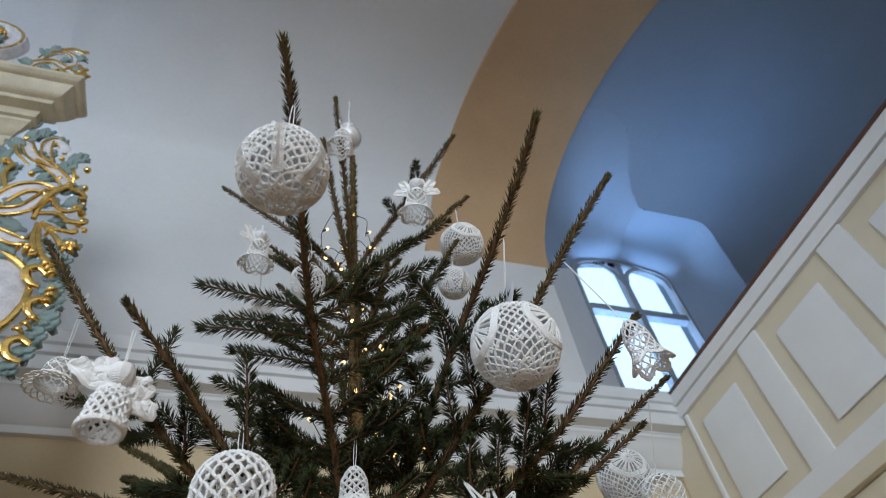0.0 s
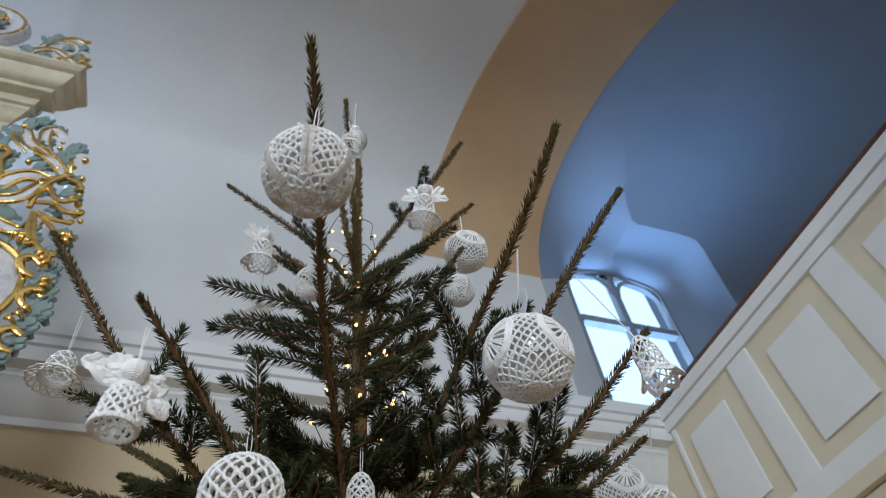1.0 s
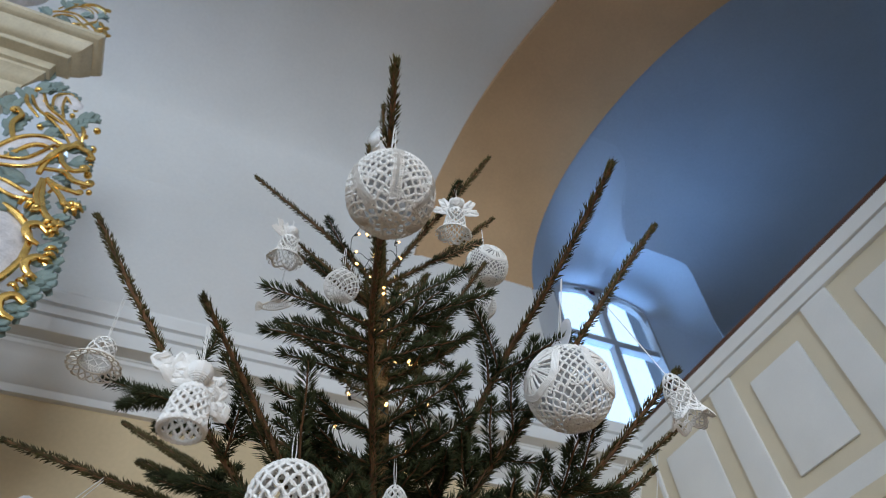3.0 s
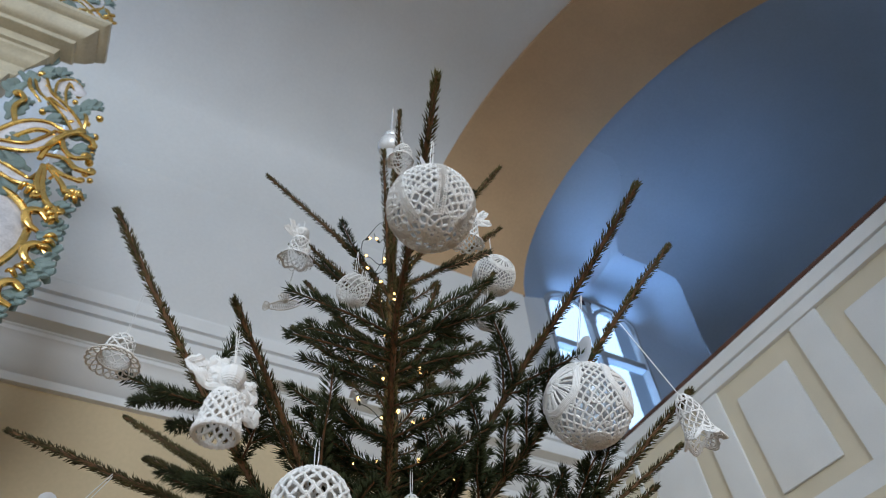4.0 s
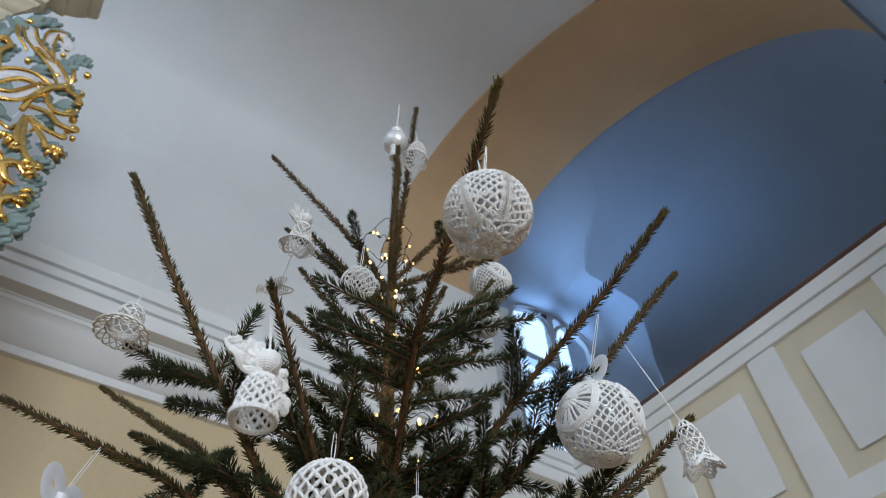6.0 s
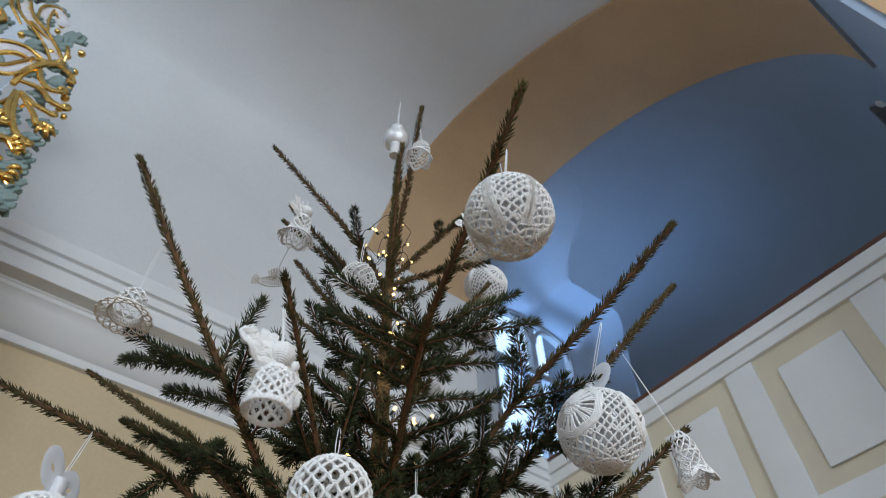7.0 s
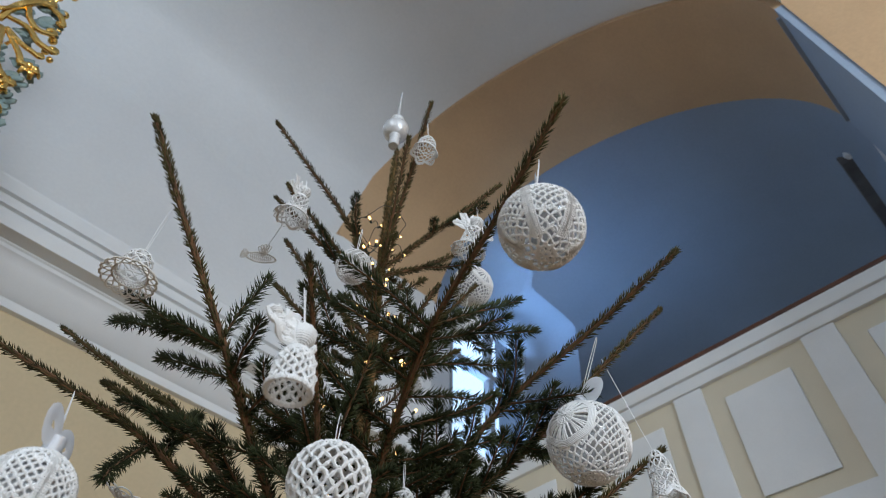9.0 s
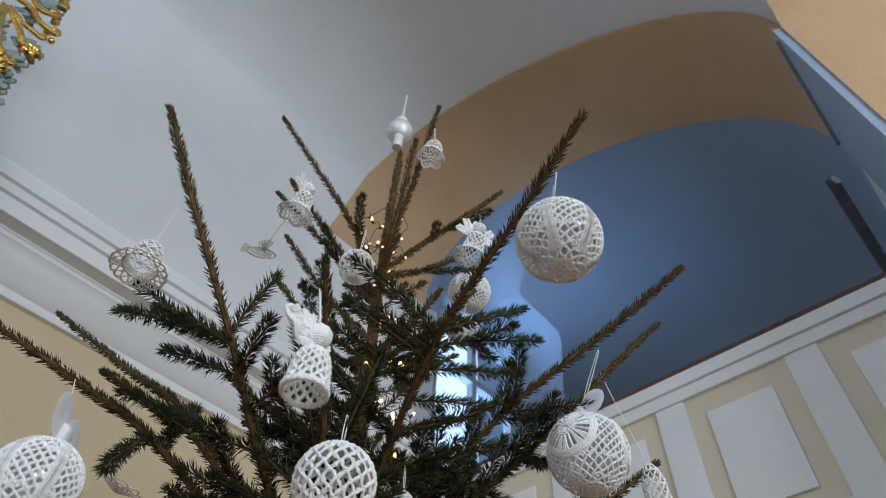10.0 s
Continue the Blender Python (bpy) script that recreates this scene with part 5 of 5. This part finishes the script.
banded([(-1.295, 4.469), (-1.215, 4.332), (-1.13, 4.265), (-1.051, 4.197), (-0.995, 4.136)], 0.027, wing, -0.01)
banded([(-1.132, 4.288), (-1.169, 4.373), (-1.183, 4.445), (-1.16, 4.481), (-1.104, 4.436)], 0.022, wing, -0.015, -0.018)
banded([(-1.223, 3.912), (-1.17, 4.029), (-1.106, 4.08), (-1.042, 4.078)], 0.036, wing, -0.01)
banded([(-1.042, 4.078), (-1.059, 3.979), (-1.096, 3.89), (-1.183, 3.862), (-1.26, 3.87)], 0.028, wing, -0.02)
banded([(-1.2, 3.76), (-1.133, 3.742), (-1.043, 3.703), (-0.991, 3.716), (-0.985, 3.80)], 0.028, wing, -0.012)
for pts, r, c in (([(-1.038, 3.867), (-1.043, 3.963), (-1.016, 4.064), (-0.977, 4.109)], 0.017, 0.012), ([(-1.032, 3.907), (-0.961, 3.907), (-0.903, 3.861), (-0.853, 3.859)], 0.014, 0.016),
                  ([(-1.04, 3.984), (-1.025, 4.03), (-0.985, 3.96), (-0.936, 3.923), (-0.895, 3.949)], 0.013, 0.016), ([(-1.007, 3.838), (-0.953, 3.69), (-0.908, 3.617), (-0.857, 3.58)], 0.014, 0.012),
                  ([(-0.99, 3.833), (-0.913, 3.752), (-0.882, 3.707)], 0.013, 0.010), ([(-1.0, 3.85), (-0.93, 3.80), (-0.865, 3.79)], 0.012, 0.012), ([(-1.015, 3.84), (-0.985, 3.72), (-0.945, 3.64)], 0.012, -0.012),
                  ([(-1.201, 4.03), (-1.252, 4.132), (-1.247, 4.201), (-1.273, 4.239)], 0.014, 0.014), ([(-1.06, 4.08), (-1.0, 4.10), (-0.935, 4.085), (-0.90, 4.05)], 0.013, -0.012),
                  ([(-1.19, 4.30), (-1.16, 4.27), (-1.08, 4.24)], 0.010, 0.0), ([(-1.03, 4.28), (-1.0, 4.22), (-0.985, 4.16)], 0.010, 0.0), ([(-1.31, 4.40), (-1.27, 4.31), (-1.20, 4.25)], 0.010, 0.0),
                  ([(-0.866, 3.538), (-0.906, 3.561), (-0.936, 3.532), (-0.913, 3.483), (-0.872, 3.469)], 0.017, 0.0), ([(-0.797, 3.368), (-0.837, 3.396), (-0.864, 3.363), (-0.852, 3.324), (-0.812, 3.304)], 0.017, 0.0),
                  ([(-0.794, 3.186), (-0.831, 3.199), (-0.858, 3.165), (-0.84, 3.121), (-0.796, 3.109)], 0.017, 0.0), ([(-0.869, 3.626), (-0.851, 3.549), (-0.851, 3.511)], 0.011, 0.0)):
    carve(pts, r * 0.95, GOLD, wing, "gilt_scroll", -0.03, 0.75, c, 0.018)
for i in range(26):
    # short gilt flutes along the shield's edge
    t = i / 25
    a = radians(72 - 150 * t)
    if i % 5 < 3:
        cx, cz = -1.115 + 0.262 * math.cos(a) + 0.02, 3.385 + 0.278 * math.sin(a)
        carve([(cx, cz), (cx + 0.022 * math.cos(a), cz + 0.022 * math.sin(a)), (cx + 0.040 * math.cos(a), cz + 0.036 * math.sin(a))], 0.011, GOLD, wing, "flute", -0.035, 0.8, n=8)
GREEN = [(-1.283, 4.626, 100), (-1.206, 4.544, 60), (-1.139, 4.488, 50), (-1.138, 4.384, 300), (-1.019, 4.266, 40), (-0.953, 4.116, 10), (-0.906, 4.023, 0), (-0.92, 3.889, 330), (-0.833, 3.736, 350),
         (-0.838, 3.632, 320), (-0.814, 3.534, 340), (-0.80, 3.47, 330), (-0.79, 3.405, 350), (-0.775, 3.242, 330), (-0.77, 3.168, 300), (-1.298, 4.302, 100), (-1.224, 4.209, 60), (-1.114, 3.963, 190),
         (-1.072, 3.802, 200), (-1.109, 4.236, 330), (-1.278, 4.409, 130), (-1.215, 4.144, 80), (-1.073, 4.167, 20), (-0.897, 3.587, 10), (-1.0, 3.99, 20), (-0.96, 3.73, 300), (-1.17, 3.83, 180),
         (-0.76, 3.32, 350), (-0.80, 3.09, 300), (-0.84, 3.03, 280), (-0.93, 3.66, 60), (-1.03, 3.65, 150), (-1.24, 4.50, 40), (-1.0, 4.36, 20)]
for x, z, deg in GREEN:
    leaf(x - 0.035, z, deg + arng.uniform(-15, 15), arng.uniform(0.090, 0.125), wing, y=0.0)
for x, z in ((-1.222, 4.538), (-1.294, 4.482), (-1.171, 4.286), (-1.11, 4.42), (-0.994, 4.227), (-1.008, 3.747), (-0.871, 3.882), (-1.098, 4.115), (-0.865, 3.586), (-1.235, 4.40), (-1.05, 4.19), (-0.90, 4.03), (-0.935, 4.15), (-1.27, 4.24), (-1.20, 4.06), (-0.885, 3.96), (-0.84, 3.85), (-1.10, 4.36), (-1.17, 4.20), (-0.97, 4.30)):
    bead(x, z, arng.uniform(0.012, 0.019), wing, -0.018)
for k in range(6):
    a = 2 * math.pi * k / 6
    carve([(-0.845, 3.70), (-0.845 + 0.02 * math.cos(a), 3.70 + 0.02 * math.sin(a)), (-0.845 + 0.038 * math.cos(a), 3.70 + 0.038 * math.sin(a))], 0.011, GOLD, wing, "petal", -0.035, 0.6, n=8)
# the oval shield low on the wing
shield = part("shield", Pile().add(lathe([(0.0, 0.045), (0.12, 0.040), (0.20, 0.022), (0.235, 0.0), (0.235, -0.03), (0.0, -0.03)], 40)).bm(), MARBLE, altar, "oval marbled shield with gilt rims")
shield.matrix_local = pose(-1.135 - AX, -0.01, 3.385, 90, 0, 0) @ Matrix.Diagonal((1.0, 1.1, 1.0, 1))
for q, w, yy in ((0.243, 0.014, -0.02), (0.130, 0.010, -0.055), (0.095, 0.008, -0.06)):
    carve([(-1.135 + q * math.cos(t), 3.385 + q * 1.1 * math.sin(t)) for t in [2 * math.pi * i / 16 for i in range(17)]], w, GOLD, shield.parent, "gilt_ring", yy, 0.9, n=64, bulge=0, taper=1.0)
carve([(-1.135 + 0.112 * math.cos(t), 3.385 + 0.123 * math.sin(t)) for t in [2 * math.pi * i / 16 for i in range(17)]], 0.016, SAGE, altar, "green_ring", -0.045, 0.5, n=48, bulge=0, taper=1.0)
# gilt sprig on the frieze
for k in range(9):
    a = radians(200 + 40 * math.sin(k * 2.3))
    x, z = -1.42 - 0.022 * k, 4.30 + 0.012 * math.sin(k * 1.7)
    carve([(x, z), (x + 0.03 * math.cos(a * k), z + 0.02 * math.sin(a + k)), (x + 0.05 * math.cos(a + k), z + 0.035 * math.sin(a * 2 + k))], 0.009, GOLD, altar, "gilt_sprig", -0.012, 0.6, n=8)
# crest on top of the cornice: a scrolled spray and a framed medallion
crest = part("crest", box(-0.20, 0.10, -0.15, -0.12, 4.812, 4.905, 0.006), MARBLE, altar, "carved crest of scrolls and leaves on the cornice")
banded([(-1.468, 4.93), (-1.444, 5.02), (-1.375, 5.06), (-1.309, 5.02), (-1.234, 4.96), (-1.20, 4.90)], 0.020, crest, -0.14)
banded([(-1.45, 5.10), (-1.42, 5.17), (-1.36, 5.20), (-1.30, 5.17), (-1.29, 5.10)], 0.015, crest, -0.14, -0.014)
for pts, c in (([(-1.40, 5.21), (-1.34, 5.25), (-1.27, 5.23)], 0.012), ([(-1.30, 5.0), (-1.25, 5.06), (-1.21, 5.02)], 0.012), ([(-1.36, 4.94), (-1.30, 4.97), (-1.25, 4.92)], 0.010), ([(-1.24, 4.95), (-1.20, 4.99), (-1.175, 4.95)], 0.010)):
    carve(pts, 0.012, GOLD, crest, "gilt_scroll", -0.16, 0.75, c, 0.015)
for x, z, deg in ((-1.44, 5.16, 110), (-1.41, 5.22, 60), (-1.33, 5.11, 20), (-1.27, 5.16, 30), (-1.38, 4.98, 200), (-1.25, 5.03, 40), (-1.20, 4.94, 340), (-1.48, 5.0, 150)):
    leaf(x, z, deg, 0.075, crest, y=-0.14)
for x, z in ((-1.19, 4.93), (-1.27, 5.20), (-1.33, 4.96), (-1.22, 5.0)):
    bead(x, z, 0.013, crest, -0.165)
medal = part("medallion", Pile().add(lathe([(0.0, 0.02), (0.16, 0.018), (0.19, 0.008), (0.20, 0.03), (0.225, 0.03), (0.235, 0.0), (0.235, -0.03), (0.0, -0.03)], 40)).bm(), MARBLE, altar, "framed grey medallion with gilt leaves")
medal.matrix_local = pose(-1.80 - AX, -0.14, 5.22, 90, 0, 0)
carve([(-1.80 + 0.212 * math.cos(t), 5.22 + 0.212 * math.sin(t)) for t in [2 * math.pi * i / 16 for i in range(17)]], 0.012, GOLD, altar, "gilt_ring", -0.165, 0.9, n=64, bulge=0, taper=1.0)
for k in range(7):
    a = radians(-70 + 30 * k)
    leaf(-1.80 + 0.10 * math.cos(a), 5.20 + 0.10 * math.sin(a), math.degrees(a), 0.09, altar, GOLD if k % 2 else SAGE, -0.165)
